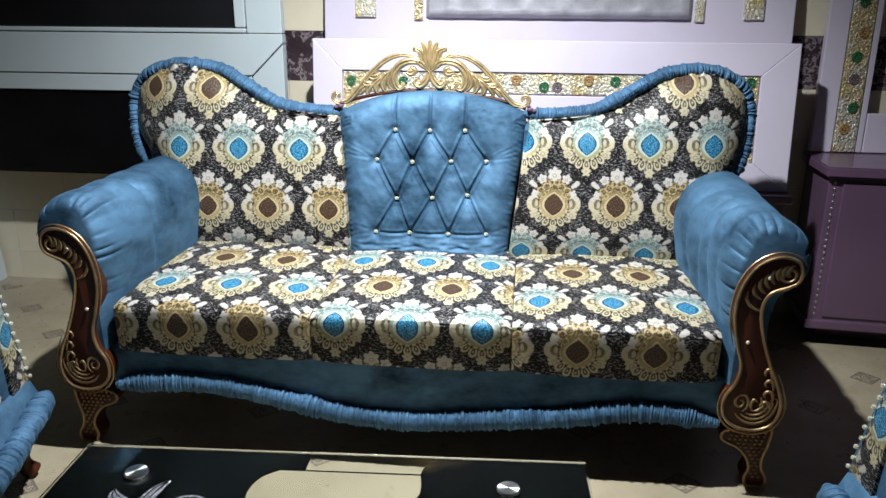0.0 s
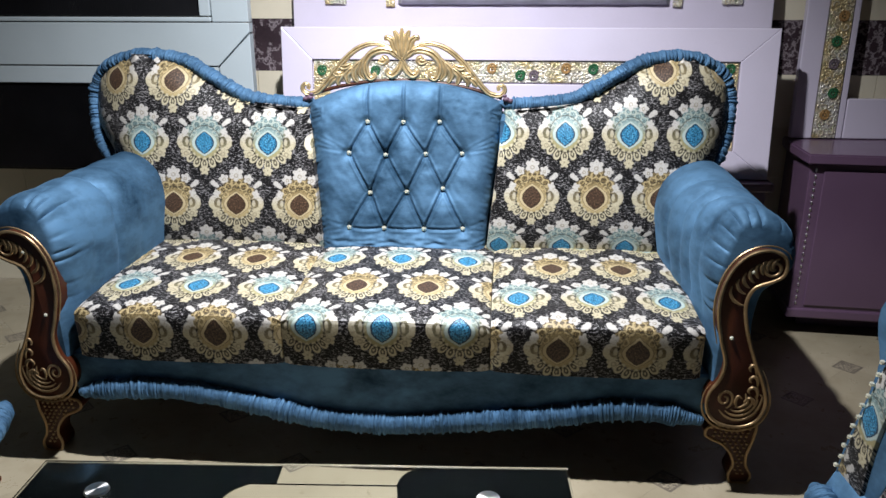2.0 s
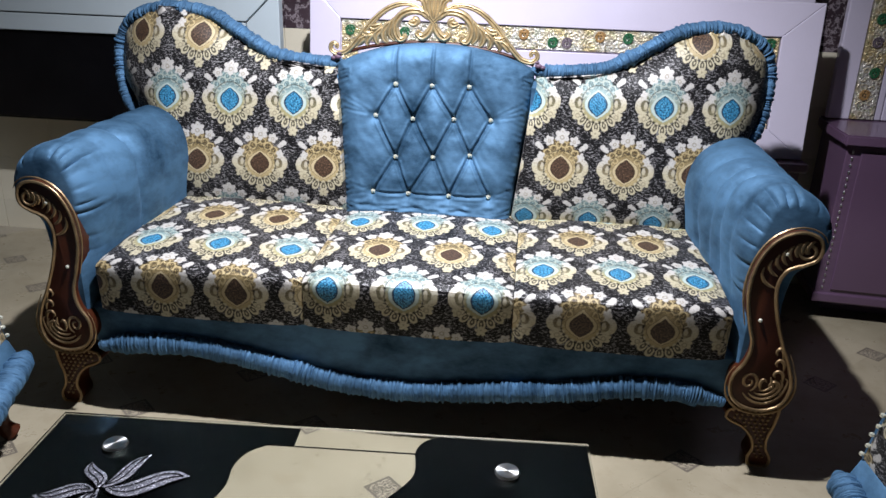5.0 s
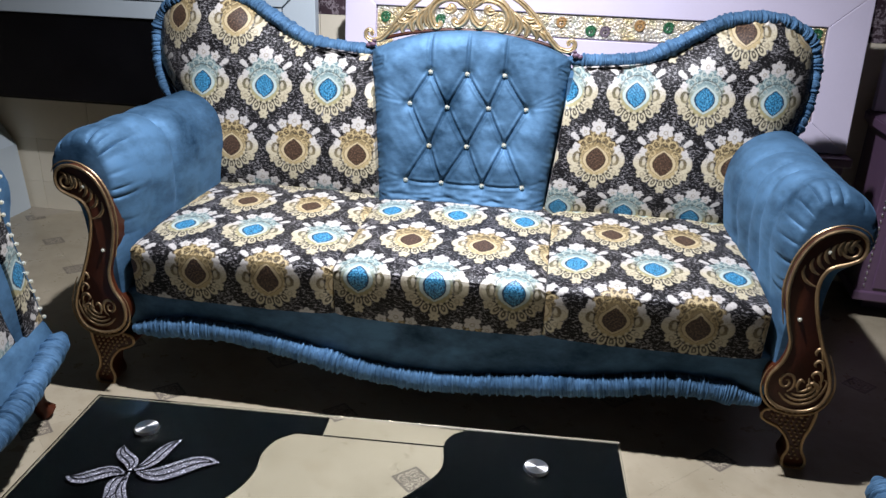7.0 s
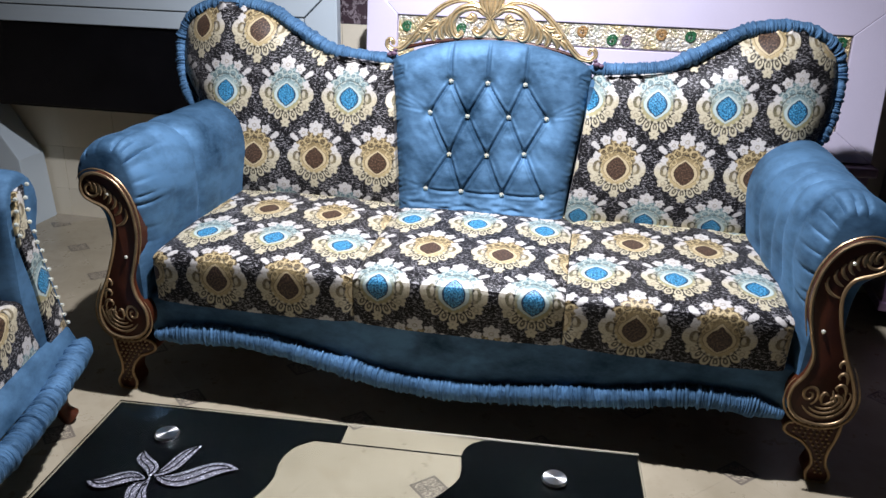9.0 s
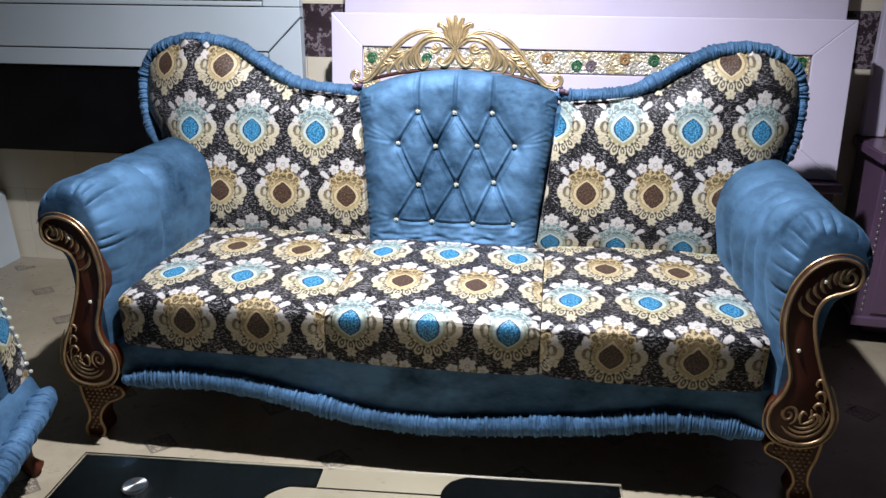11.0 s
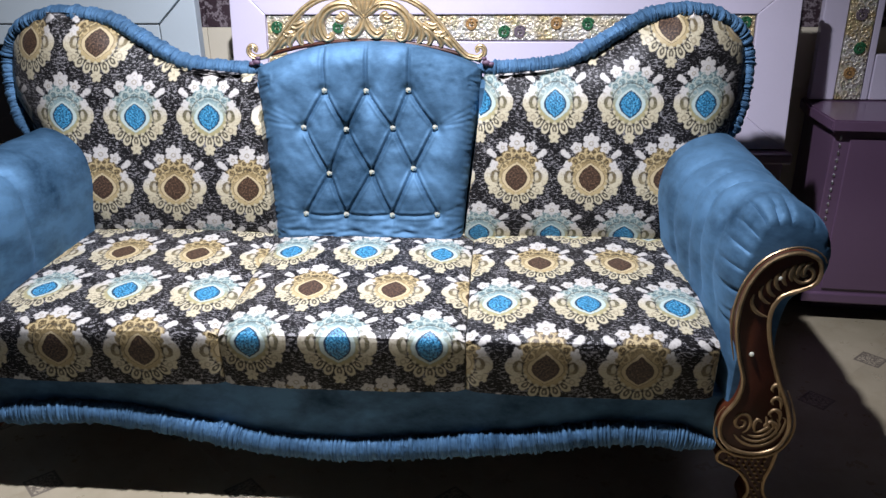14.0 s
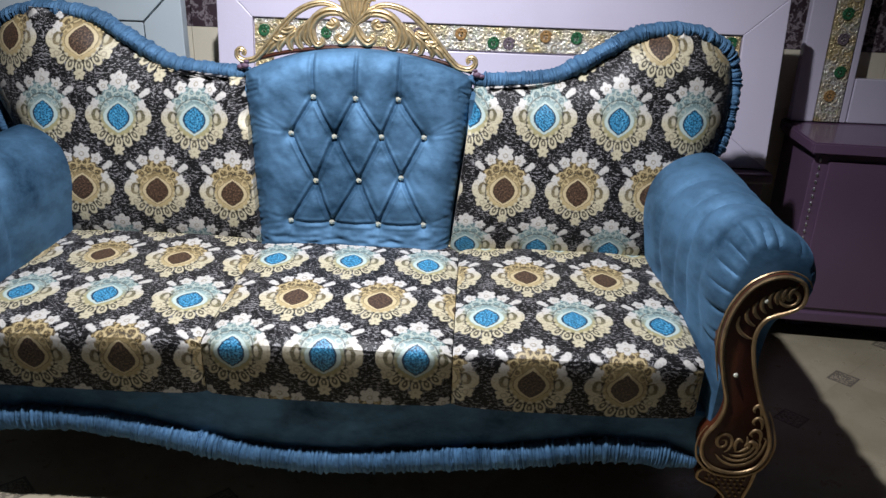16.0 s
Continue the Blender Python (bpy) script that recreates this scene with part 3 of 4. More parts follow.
# outline of the scrolled post (foot part narrowed by slim) for a right-hand arm: a rolled head, a waist, a swelling foot
POST = [(1.083, 0.700), (1.074, 0.732), (1.040, 0.748), (0.998, 0.741), (0.960, 0.712), (0.932, 0.655), (0.924, 0.575), (0.940, 0.490), (0.958, 0.425),
        (0.950, 0.372), (0.924, 0.325), (0.926, 0.272), (0.958, 0.236), (1.012, 0.226), (1.060, 0.246), (1.080, 0.300), (1.066, 0.362), (1.036, 0.430),
        (1.005, 0.520), (0.992, 0.596), (1.008, 0.642), (1.046, 0.660), (1.074, 0.676)]
FOOT = [(0.947, 0.160), (0.954, 0.184), (0.990, 0.192), (1.030, 0.196), (1.066, 0.212), (1.088, 0.196), (1.084, 0.147), (1.072, 0.100), (1.074, 0.062), (1.090, 0.030), (1.086, 0.004), (1.060, 0.000),
        (1.036, 0.004), (1.028, 0.030), (1.037, 0.062), (1.026, 0.098), (0.998, 0.130), (0.968, 0.144)]


def slim(x, z):
    """Narrows the lower scroll of the post and its foot, and lifts the scroll a little."""
    k = min(1, max(0, (0.52 - z) / 0.12))
    return 1.004 * k + (1 - k) * 1.0 + (x - 1.0) * (1 - 0.20 * k), z + 0.026 * k * (z > 0.209)



def spiral(cx, cz, r0, r1, a0, turn, n=26):
    return [(cx + (r0 + (r1 - r0) * t) * math.cos(a0 + turn * t), cz + (r0 + (r1 - r0) * t) * math.sin(a0 + turn * t)) for t in (i / (n - 1) for i in range(n))]


def rib(parent, name, xz, side, y, r0, r1, flat=0.7, material=None, n=None, label=""):
    """A carved gilt line that swells from r0 to r1 and back to a point."""
    xz = [slim(x, z) for x, z in xz]
    pts = spline([(side * x, y, z) for x, z in xz], n or max(10, 6 * len(xz)))
    return tube(pts, lambda t: 0.8 * (r0 + (r1 - r0) * math.sin(math.pi * t) ** 0.8), 6, flat)


def merge(bms):
    out = bmesh.new()
    for b in bms:
        me = bpy.data.meshes.new("tmp")
        b.to_mesh(me)
        b.free()
        out.from_mesh(me)
        bpy.data.meshes.remove(me)
    return out


def build_post(parent, side):
    y = -0.018
    outline = [(side * p.x, p.y) for p in spline([(x, z) for x, z in POST], 110, closed=True)]
    if side < 0:
        outline.reverse()
    post = part("arm_post", slab(outline, y, 0.045, 0.006), M_WOOD, parent, "dark polished wooden scroll post with gilt carving")
    rim = spline([(side * x, y - 0.001, z) for x, z in POST], 120, closed=True)
    part("gilt_rim", tube(rim, 0.0052, 7, 1.0, closed=True), M_GILT, post, "carved gilt edge line")
    inner = []
    for i, p in enumerate(rim):
        d = (rim[(i + 1) % len(rim)] - rim[i - 1]).normalized()
        inner.append(p + Vector((-d.z, 0, d.x)) * 0.0125 * (-side))
    # second line along the head and round the foot only
    k = len(rim)
    part("gilt_line", tube(inner[int(k * 0.02):int(k * 0.32)], lambda t: 0.0012 + 0.0028 * math.sin(math.pi * t), 6, 0.8), M_GILT, post)
    part("gilt_line", tube(inner[int(k * 0.42):int(k * 0.74)], lambda t: 0.0012 + 0.0028 * math.sin(math.pi * t), 6, 0.8), M_GILT, post)
    f = lambda xz, a=0.0012, b=0.0045, n=None: rib(post, "", xz, side, y - 0.001, a, b, n=n)
    part("gilt_scroll", merge([f(spiral(1.051, 0.700, 0.026, 0.004, 2.6, 9.4), 0.003, 0.0058, 60)]), M_GILT, post)
    part("gilt_scroll", merge([f(spiral(0.957, 0.287, 0.030, 0.005, -1.3, 9.6), 0.003, 0.0056, 60)]), M_GILT, post)
    # acanthus along the head: each leaf springs from the rim and hangs inwards, the last one longest
    leaves = []
    for i in range(8):
        t = i / 7
        x, z = 1.062 - 0.112 * t, 0.726 - 0.078 * t ** 2.0
        ln = 0.034 + 0.016 * t + (0.016 if i == 7 else 0)
        a = 3.35 + 0.95 * t
        q = [(x + ln * u * math.cos(a + 1.0 * u), z + ln * u * math.sin(a + 1.0 * u)) for u in (0, 0.3, 0.6, 0.85, 1)]
        leaves.append(f(q, 0.0020, 0.0072 - 0.0012 * t))
    part("gilt_leaves", merge(leaves), M_GILT, post)
    # hooked leaves climbing the outer edge of the foot scroll, and long fronds sweeping under it
    leaves = []
    for i in range(4):
        z, w = 0.380 - 0.034 * i, 0.75 + 0.12 * i
        x = 1.040 + 0.010 * math.sin(0.9 * i)
        leaves.append(f([(x + 0.016 * w, z - 0.020), (x + 0.012 * w, z + 0.004), (x - 0.004, z + 0.012), (x - 0.017 * w, z + 0.002), (x - 0.010 * w, z - 0.008)], 0.0016, 0.0066))
    for k in range(4):
        r = 0.078 - 0.014 * k
        q = [(1.004 + 1.0 * r * math.cos(a), 0.296 + 0.95 * r * math.sin(a)) for a in np.linspace(-2.5 + 0.22 * k, 0.0 - 0.18 * k, 9)]
        q.append((q[-1][0] - 0.010, q[-1][1] + 0.008 + 0.006 * k))
        leaves.append(f(q, 0.0018, 0.0066))
    leaves.append(f([(1.000, 0.262), (0.994, 0.280), (1.002, 0.296), (1.016, 0.288)], 0.0016, 0.0062))
    part("gilt_leaves", merge(leaves), M_GILT, post)
    for x, z in ((0.967, 0.497), (1.000, 0.688)):
        bm = bmesh.new()
        bmesh.ops.create_icosphere(bm, subdivisions=2, radius=0.006)
        bm.transform(pose(side * x, y, z))
        part("stud", bm, M_CRYSTAL, post, "small bright stud")
    # foot with a raised lattice
    fo = [(side * p.x, p.y) for p in spline(FOOT, 70, closed=True)]
    if side < 0:
        fo.reverse()
    leg = part("front_leg", slab(fo, y + 0.060, 0.110, 0.006), M_WOOD, parent, "dark wooden foot with a raised gilt lattice")
    part("gilt_rim", tube(spline([(side * x, y + 0.059, z) for x, z in FOOT], 70, closed=True), 0.0045, 6, 0.9, closed=True), M_GILT, leg)
    nubs = []
    for i in range(13):
        for j in range(8):
            z = 0.184 - 0.0125 * i
            x = 1.045 + (j - 4.5 + 0.5 * (i % 2)) * 0.0155 - 0.012 * max(0, 3 - i) / 3
            lo = lerp(z, (0.02, 0.06, 0.10, 0.13, 0.16, 0.18), (1.040, 1.046, 1.036, 1.010, 0.965, 0.962))
            hi = lerp(z, (0.02, 0.06, 0.10, 0.15, 0.19), (1.078, 1.066, 1.064, 1.075, 1.078))
            if lo < x < hi:
                bm = bmesh.new()
                bmesh.ops.create_icosphere(bm, subdivisions=1, radius=0.0044)
                bm.transform(pose(side * x, y + 0.058, z))
                nubs.append(bm)
    part("gilt_lattice", merge(nubs), M_GILT, leg)
    return post


def build_arm(parent, side):
    """A stuffed roll arm: pleated in to the post at its front, running back under the wing."""
    sec = [(0.895, 0.40), (0.884, 0.50), (0.866, 0.60), (0.858, 0.69), (0.880, 0.772), (0.934, 0.824), (1.000, 0.840), (1.060, 0.828), (1.105, 0.790), (1.122, 0.735), (1.112, 0.685),
           (1.075, 0.645), (1.040, 0.610), (1.025, 0.50), (1.030, 0.36), (1.030, 0.26), (0.93, 0.26), (0.90, 0.32)]
    ring = spline(sec, 260, closed=True)
    ys = [0.004, 0.008, 0.014, 0.022, 0.030, 0.038, 0.046, 0.055, 0.065] + list(np.linspace(0.075, 0.72, 60))
    cx, cz = 1.005, 0.66
    rnd = random.Random(5 + side)
    creases = [(0.09 + 0.036 * k + rnd.uniform(-0.012, 0.012), rnd.uniform(0.4, 1.3), rnd.uniform(0.05, 0.12)) for k in range(14)]
    bands = ((0.15, 0.6, 0.10), (0.235, 1.0, -0.05), (0.325, 0.9, 0.06), (0.42, 0.8, -0.04)) if side > 0 else ((0.175, 0.35, 0.08), (0.30, 1.1, 0.0), (0.44, 0.45, 0.10))
    rows = []
    for i, y in enumerate(ys):
        row = []
        for j, p in enumerate(ring):
            t = min(1, max(0, (y - 0.004) / 0.075))
            k = 0.80 + 0.20 * math.sqrt(1 - (1 - t) ** 2)
            up = min(1, max(0, (p.y - 0.45) / 0.1))
            if p.y < 0.5:
                k = 1 - (1 - k) * max(0, (p.y - 0.3) / 0.2) * 0.5
            sag = 0.022 * noise.noise((p.x * 5, p.y * 5, y * 3 + side)) * up + 0.010 * noise.noise((p.x * 14, p.y * 9, y * 12 + side)) * up
            fr = j / len(ring)
            for c, dp, ln in creases:
                sag -= 0.060 * dp * math.exp(-(((fr - c - 0.10 * y * (dp - 0.8)) / 0.0034) ** 2)) * math.exp(-((y / ln) ** 2)) * min(1, y / 0.012)
            for at, dp, slant in bands:
                d = y - at - slant * (p.x - 1.0) - 0.02 * noise.noise((p.x * 8, p.y * 8, at * 9))
                sag -= 0.080 * dp * up * (math.exp(-((d / 0.011) ** 2)) * 0.5 + math.exp(-((d / 0.040) ** 2)) * 0.5)
            taper = 1 + 0.02 * y
            tuck = 0.050 * (1 - min(1, y / 0.45)) * min(1, max(0, (0.97 - p.x) / 0.09))
            row.append((side * (cx + (p.x - cx) * (k + sag) * taper + tuck), y, (cz + (p.y - cz) * (k + sag)) if p.y > 0.5 else p.y))
        rows.append(row)
    bm = grid(rows, close_u=True, caps=True)
    bmesh.ops.recalc_face_normals(bm, faces=bm.faces)
    return part("arm", bm, M_VELVET, parent, "stuffed blue velvet roll arm")


def fluted(path, radius):
    """A carved stroke facing -y with a groove along its middle."""
    sec = [(-1.0, 0.5), (-0.96, -0.1), (-0.72, -0.62), (-0.42, -0.78), (-0.16, -0.52), (0.0, -0.34), (0.16, -0.52), (0.42, -0.78), (0.72, -0.62), (0.96, -0.1), (1.0, 0.5)]
    n = len(path)
    rows = []
    for i, p in enumerate(path):
        d = (path[min(i + 1, n - 1)] - path[max(i - 1, 0)]).normalized()
        s = Vector((d.z, 0, -d.x))
        r = radius(i / (n - 1))
        rows.append([p + s * (r * a) + Vector((0, r * b, 0)) for a, b in sec])
    bm = grid(rows, close_u=True, caps=True)
    bmesh.ops.recalc_face_normals(bm, faces=bm.faces)
    return bm


def build_crest(parent):
    """The gilt openwork crest: a bowed rail, scrolls, leaves and a shell-shaped finial."""
    cy = 0.775
    X = lambda px: (px - 742) * 0.00214
    Z = lambda py: 1.262 - (py - 55) * 0.00193

    def line(name, xz, s, r0, r1, parent_, label=""):
        pts = spline([(s * X(742 + a) - 0.022, cy, Z(c)) for a, c in xz], 8 * len(xz))
        return part(name, fluted(pts, lambda t: r0 + (r1 - r0) * math.sin(math.pi * t) ** 0.7), M_GOLD, parent_, label)
    base = spline([(s * 0.352 - 0.022, cy + 0.004, 1.026 + 0.060 * (1 - abs(s) ** 2.1)) for s in np.linspace(-1, 1, 15)], 60)
    crest = part("crest", tube(base, 0.0065, 8, 1.2), M_WOOD, parent, "carved pale gold openwork crest")
    groups = (
        ("rail", 0.0068, 0.0108, [[(160, 163), (158, 158), (163, 154), (168, 158), (168, 166), (160, 172), (150, 171), (140, 166), (122, 145), (100, 115), (80, 95), (60, 84), (40, 81), (22, 87)]]),
        ("scroll", 0.0065, 0.0150, [[(0, 112), (10, 100), (24, 93), (40, 94), (54, 103), (62, 118), (60, 134), (54, 143), (46, 140), (48, 133)],
                                  [(2, 112), (4, 122), (10, 132), (18, 137), (25, 132), (21, 126)], [(34, 104), (28, 110), (32, 114), (40, 112)]]),
        ("leaf", 0.0040, 0.0138, [[(60, 104), (68, 118), (70, 134), (62, 146)], [(68, 112), (80, 128), (80, 142), (74, 150)], [(78, 122), (92, 136), (92, 148), (88, 152)],
                                 [(94, 130), (104, 140), (108, 150), (106, 156)], [(110, 140), (118, 148), (124, 157)], [(84, 118), (96, 124), (106, 120)], [(98, 134), (110, 136), (116, 132)]]),
        ("finial_leaf", 0.0045, 0.0132, [[(2, 110), (6, 88), (8, 70), (13, 58)], [(3, 108), (12, 90), (16, 76), (25, 70), (26, 76)], [(4, 108), (16, 96), (24, 88), (30, 84)]]))
    for name, r0, r1, items in groups:
        for xz in items:
            for s in (1, -1):
                line(name, xz, s, r0, r1, crest)
    line("finial_leaf", [(0, 112), (0, 90), (0, 70), (0, 54)], 1, 0.0040, 0.0118, crest)
    return crest


sofa = thing("sofa", "carved three-seat sofa in blue velvet and medallion cloth", "sofa", (0, 0.3, 0))
build_seat(sofa, -0.905, -0.287, -0.585, 0.176)
build_seat(sofa, -0.285, 0.315, 0.011, -0.020)
build_seat(sofa, 0.317, 0.908, 0.616, 0.160)
build_wing(sofa, -1, -0.711, 0.905)
build_wing(sofa, 1, 0.548, 0.952)
build_tufted(sofa)
RUFFLE = [(0.318, 1.012), (0.36, 1.010), (0.45, 1.014), (0.56, 1.027), (0.645, 1.064), (0.735, 1.116), (0.82, 1.158), (0.92, 1.172), (1.00, 1.156), (1.07, 1.108), (1.100, 1.04), (1.100, 0.98), (1.092, 0.91), (1.070, 0.84), (1.04, 0.79)]
for s in (-1, 1):
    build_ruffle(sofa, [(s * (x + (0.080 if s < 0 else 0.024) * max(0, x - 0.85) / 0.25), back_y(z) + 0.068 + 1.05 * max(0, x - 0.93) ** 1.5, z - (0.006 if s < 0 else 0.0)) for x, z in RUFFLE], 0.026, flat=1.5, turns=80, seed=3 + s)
    build_arm(sofa, s)
    knot = []
    for dx, dz, r in ((0.0, 0.0, 0.011), (0.014, -0.004, 0.009), (-0.006, 0.012, 0.007)):
        bm = bmesh.new()
        bmesh.ops.create_icosphere(bm, subdivisions=2, radius=r)
        bm.transform(pose(s * (0.345 + dx), back_y(1.03) + 0.035, 1.030 + dz) @ Matrix.Diagonal((1.2, 0.8, 0.8, 1)))
        knot.append(bm)
    part("ruffle_knot", merge(knot), M_MAUVE, sofa, "small mauve knot at the ruffle end")
    build_post(sofa, s)
SKIRT = [(-0.93, 0.229), (-0.80, 0.247), (-0.66, 0.252), (-0.50, 0.236), (-0.34, 0.203), (-0.18, 0.173), (0.0, 0.163), (0.18, 0.176), (0.34, 0.192), (0.50, 0.212), (0.66, 0.240), (0.80, 0.242), (0.93, 0.220)]
rail_rows = []
for x in np.linspace(-0.94, 0.94, 60):
    zb = lerp(x, [p[0] for p in SKIRT], [p[1] for p in SKIRT])
    rail_rows.append([(x, 0.09, 0.36), (x, 0.036, 0.358), (x, 0.030, 0.35), (x, 0.036, zb + 0.04), (x, 0.038, zb), (x, 0.06, zb), (x, 0.09, zb)])
bm = grid(rail_rows, close_u=True, caps=True)
bmesh.ops.recalc_face_normals(bm, faces=bm.faces)
part("front_rail", bm, M_VELVET, sofa, "smooth blue velvet front rail")
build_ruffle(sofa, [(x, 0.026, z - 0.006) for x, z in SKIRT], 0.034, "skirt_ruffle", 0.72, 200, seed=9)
part("base_frame", box(-0.92, 0.92, 0.10, 0.66, 0.24, 0.345, 0.006), M_WOOD, sofa, "dark underside frame")
part("back_shell", box(-0.93, 0.93, 0.70, 0.80, 0.22, 0.98, 0.02), M_VELVET, sofa, "blue velvet outer back")
for s in (-1, 1):
    part("rear_leg", box(s * 0.9 - 0.03, s * 0.9 + 0.03, 0.66, 0.72, 0, 0.25, 0.006), M_WOOD, sofa, "plain dark wooden rear leg")
build_crest(sofa)
# ---- panels and cabinets behind the sofa ----


def poly(points, y0, y1, bevel=0.003):
    """An upright plate from a loop of x, z corners, put in the right turning sense."""
    area = sum(a[0] * b[1] - b[0] * a[1] for a, b in zip(points, points[1:] + points[:1]))
    return slab(points if area > 0 else points[::-1], y0, y1, bevel)


def moved(ob, m):
    for v in ob.data.vertices:
        v.co = m @ v.co
    return ob


def rosette(parent, x, y, z, r, material, label, m):
    """A cast flower: a ring of petals round a raised heart."""
    bms = []
    for r0, turn, a0 in ((r, 6.6, 0.4), (r * 0.62, 6.0, 2.0)):
        pts = [Vector((px, y, pz)) for px, pz in spiral(x, z, r0, r0 * 0.72, a0, turn, 22)]
        bms.append(tube(pts, lambda t: r * (0.15 - 0.05 * t), 6, 0.9))
    for k in range(6):
        a = k * math.pi / 3
        bm = bmesh.new()
        bmesh.ops.create_icosphere(bm, subdivisions=1, radius=r * 0.36)
        bm.transform(pose(x + 0.6 * r * math.cos(a), y, z + 0.6 * r * math.sin(a), 0, 30 * k, 0) @ Matrix.Diagonal((1, 0.35, 0.7, 1)))
        bms.append(bm)
    bm = bmesh.new()
    bmesh.ops.create_icosphere(bm, subdivisions=2, radius=r * 0.24)
    bm.transform(pose(x, y - 0.001, z))
    bms.append(bm)
    return moved(part("flower", merge(bms), material, parent, label), m)


def vine(parent, x0, x1, z0, z1, y, m, upright=False, seed=1):
    """Cast relief of curling stems along a band."""
    rnd = random.Random(seed)
    bms = []
    length, width = (z1 - z0, x1 - x0) if upright else (x1 - x0, z1 - z0)
    n = int(length / (width * 0.42))
    for i in range(n):
        for lane in (0.24, 0.74):
            t = (i + rnd.uniform(0.2, 0.8)) / n * length
            r = width * rnd.uniform(0.14, 0.22)
            sp = spiral(t, (lane + rnd.uniform(-0.05, 0.05)) * width, r, r * 0.25, rnd.uniform(0, 6.28), rnd.choice((-1, 1)) * rnd.uniform(3.5, 6.5), 9)
            pts = [Vector((x0 + b, y, z0 + a) if upright else (x0 + a, y, z0 + b)) for a, b in sp]
            bms.append(tube(pts, lambda q: 0.0034 - 0.0018 * q, 5, 0.8))
    ob = moved(part("vine_relief", merge(bms), M_VINE, parent), m)
    return tagged(ob, "silver and gold cast vine relief", kind="stuff")


M_VINE = plain("cast_silver_gold", (0.68, 0.60, 0.44), 0.3, metal=0.4, vary=0.45, scale=14)
M_GREEN = plain("green_enamel", (0.030, 0.125, 0.055), 0.25, vary=0.4, scale=60, coat=0.5)
M_PURPLE = plain("purple_enamel", (0.145, 0.115, 0.135), 0.25, vary=0.4, scale=60, coat=0.5)
M_AMBER = plain("amber_enamel", (0.34, 0.20, 0.08), 0.25, vary=0.4, scale=60, coat=0.5)
M_SILVER = plain("silver_quilted_cloth", (0.45, 0.45, 0.50), 0.4, metal=0.3, vary=0.25, scale=14, bump=0.5)

# footboard leaning back against the headboard
LEAN = Matrix.Translation((0, 1.170, 0.66)) @ Matrix.Rotation(radians(-6), 4, "X") @ Matrix.Translation((0, 0, -0.66))
footboard = thing("footboard", "lilac lacquered bed footboard with a jewelled cast border", "footboard", (0.41, 1.19, 0.66))
moved(part("board", box(-0.578, 1.406, 0.006, 0.045, 0.662, 1.245, 0.003), M_LILAC, footboard), LEAN)
XA, XB, ZA, ZB = -0.452, 1.262, 0.772, 1.122
for pts in ([(-0.578, 1.25), (1.406, 1.25), (XB, ZB), (XA, ZB)], [(1.406, 1.25), (1.406, 0.66), (XB, ZA), (XB, ZB)],
            [(-0.578, 1.25), (-0.578, 0.66), (XA, ZA), (XA, ZB)], [(-0.578, 0.66), (1.406, 0.66), (XB, ZA), (XA, ZA)]):
    moved(part("frame_rail", poly(pts, -0.012, 0.006, 0.003), M_LILAC, footboard, smooth=False), LEAN)
for x0, x1, z0, z1 in ((XA + 0.004, XB - 0.004, 1.036, ZB - 0.004), (XA + 0.004, -0.382, ZA, 1.034), (1.192, XB - 0.004, ZA, 1.034)):
    moved(part("cast_band", box(x0, x1, -0.004, 0.006, z0, z1, 0.002), M_BAND, footboard, "pale cast relief band"), LEAN)
vine(footboard, XA + 0.01, XB - 0.01, 1.040, 1.114, -0.005, LEAN, seed=2)
vine(footboard, 1.196, 1.254, ZA, 1.03, -0.005, LEAN, True, 3)
moved(part("centre_panel", box(-0.378, 1.188, -0.006, 0.006, ZA, 1.030, 0.003), M_LILAC, footboard), LEAN)
for x, dz, mt, lab in ((-0.412, 0.0, M_GREEN, "green enamel flower"), (-0.19, 0.0, M_GREEN, "green enamel flower"), (0.135, 0.008, M_PURPLE, "purple enamel flower"), (0.285, 0.012, M_AMBER, "amber enamel flower"), (0.40, -0.014, M_GREEN, "green enamel flower"),
                       (0.455, -0.014, M_PURPLE, "purple enamel flower"), (0.582, 0.014, M_AMBER, "amber enamel flower"), (0.69, 0.012, M_GREEN, "green enamel flower"), (0.86, 0.0, M_GREEN, "green enamel flower"), (1.225, 0.015, M_GREEN, "green enamel flower")):
    rosette(footboard, x, -0.008, 1.077 + dz, 0.021, mt, lab, LEAN)

# headboard behind it
HLEAN = Matrix.Translation((-0.0066, 1.330, 0.66)) @ Matrix.Diagonal((1.02, 1, 1, 1)) @ Matrix.Rotation(radians(-6), 4, "X") @ Matrix.Translation((0, 0, -0.66))
headboard = thing("headboard", "tall lilac lacquered headboard with a silver padded panel", "headboard", (0.41, 1.34, 0.66))
moved(part("board", box(-0.552, 1.400, 0.0, 0.045, 0.662, 1.56, 0.004), M_LILAC, headboard), HLEAN)
pad_rows = []
for i in range(41):
    z = 1.335 + 0.17 * i / 40
    row = []
    for j in range(61):
        x = -0.110 + 1.100 * j / 60
        e = min(i, 40 - i) / 40 * 0.17
        e = min(e, min(j, 60 - j) / 60 * 1.1)
        s = min(1, e / 0.035)
        row.append((x, -0.045 * math.sqrt(1 - (1 - s) ** 2) + 0.010 * abs(math.sin(x * 20) * math.sin(z * 20)) * s, z))
    pad_rows.append(row)
moved(part("padded_panel", grid(pad_rows), M_SILVER, headboard, "silver quilted pad"), HLEAN)
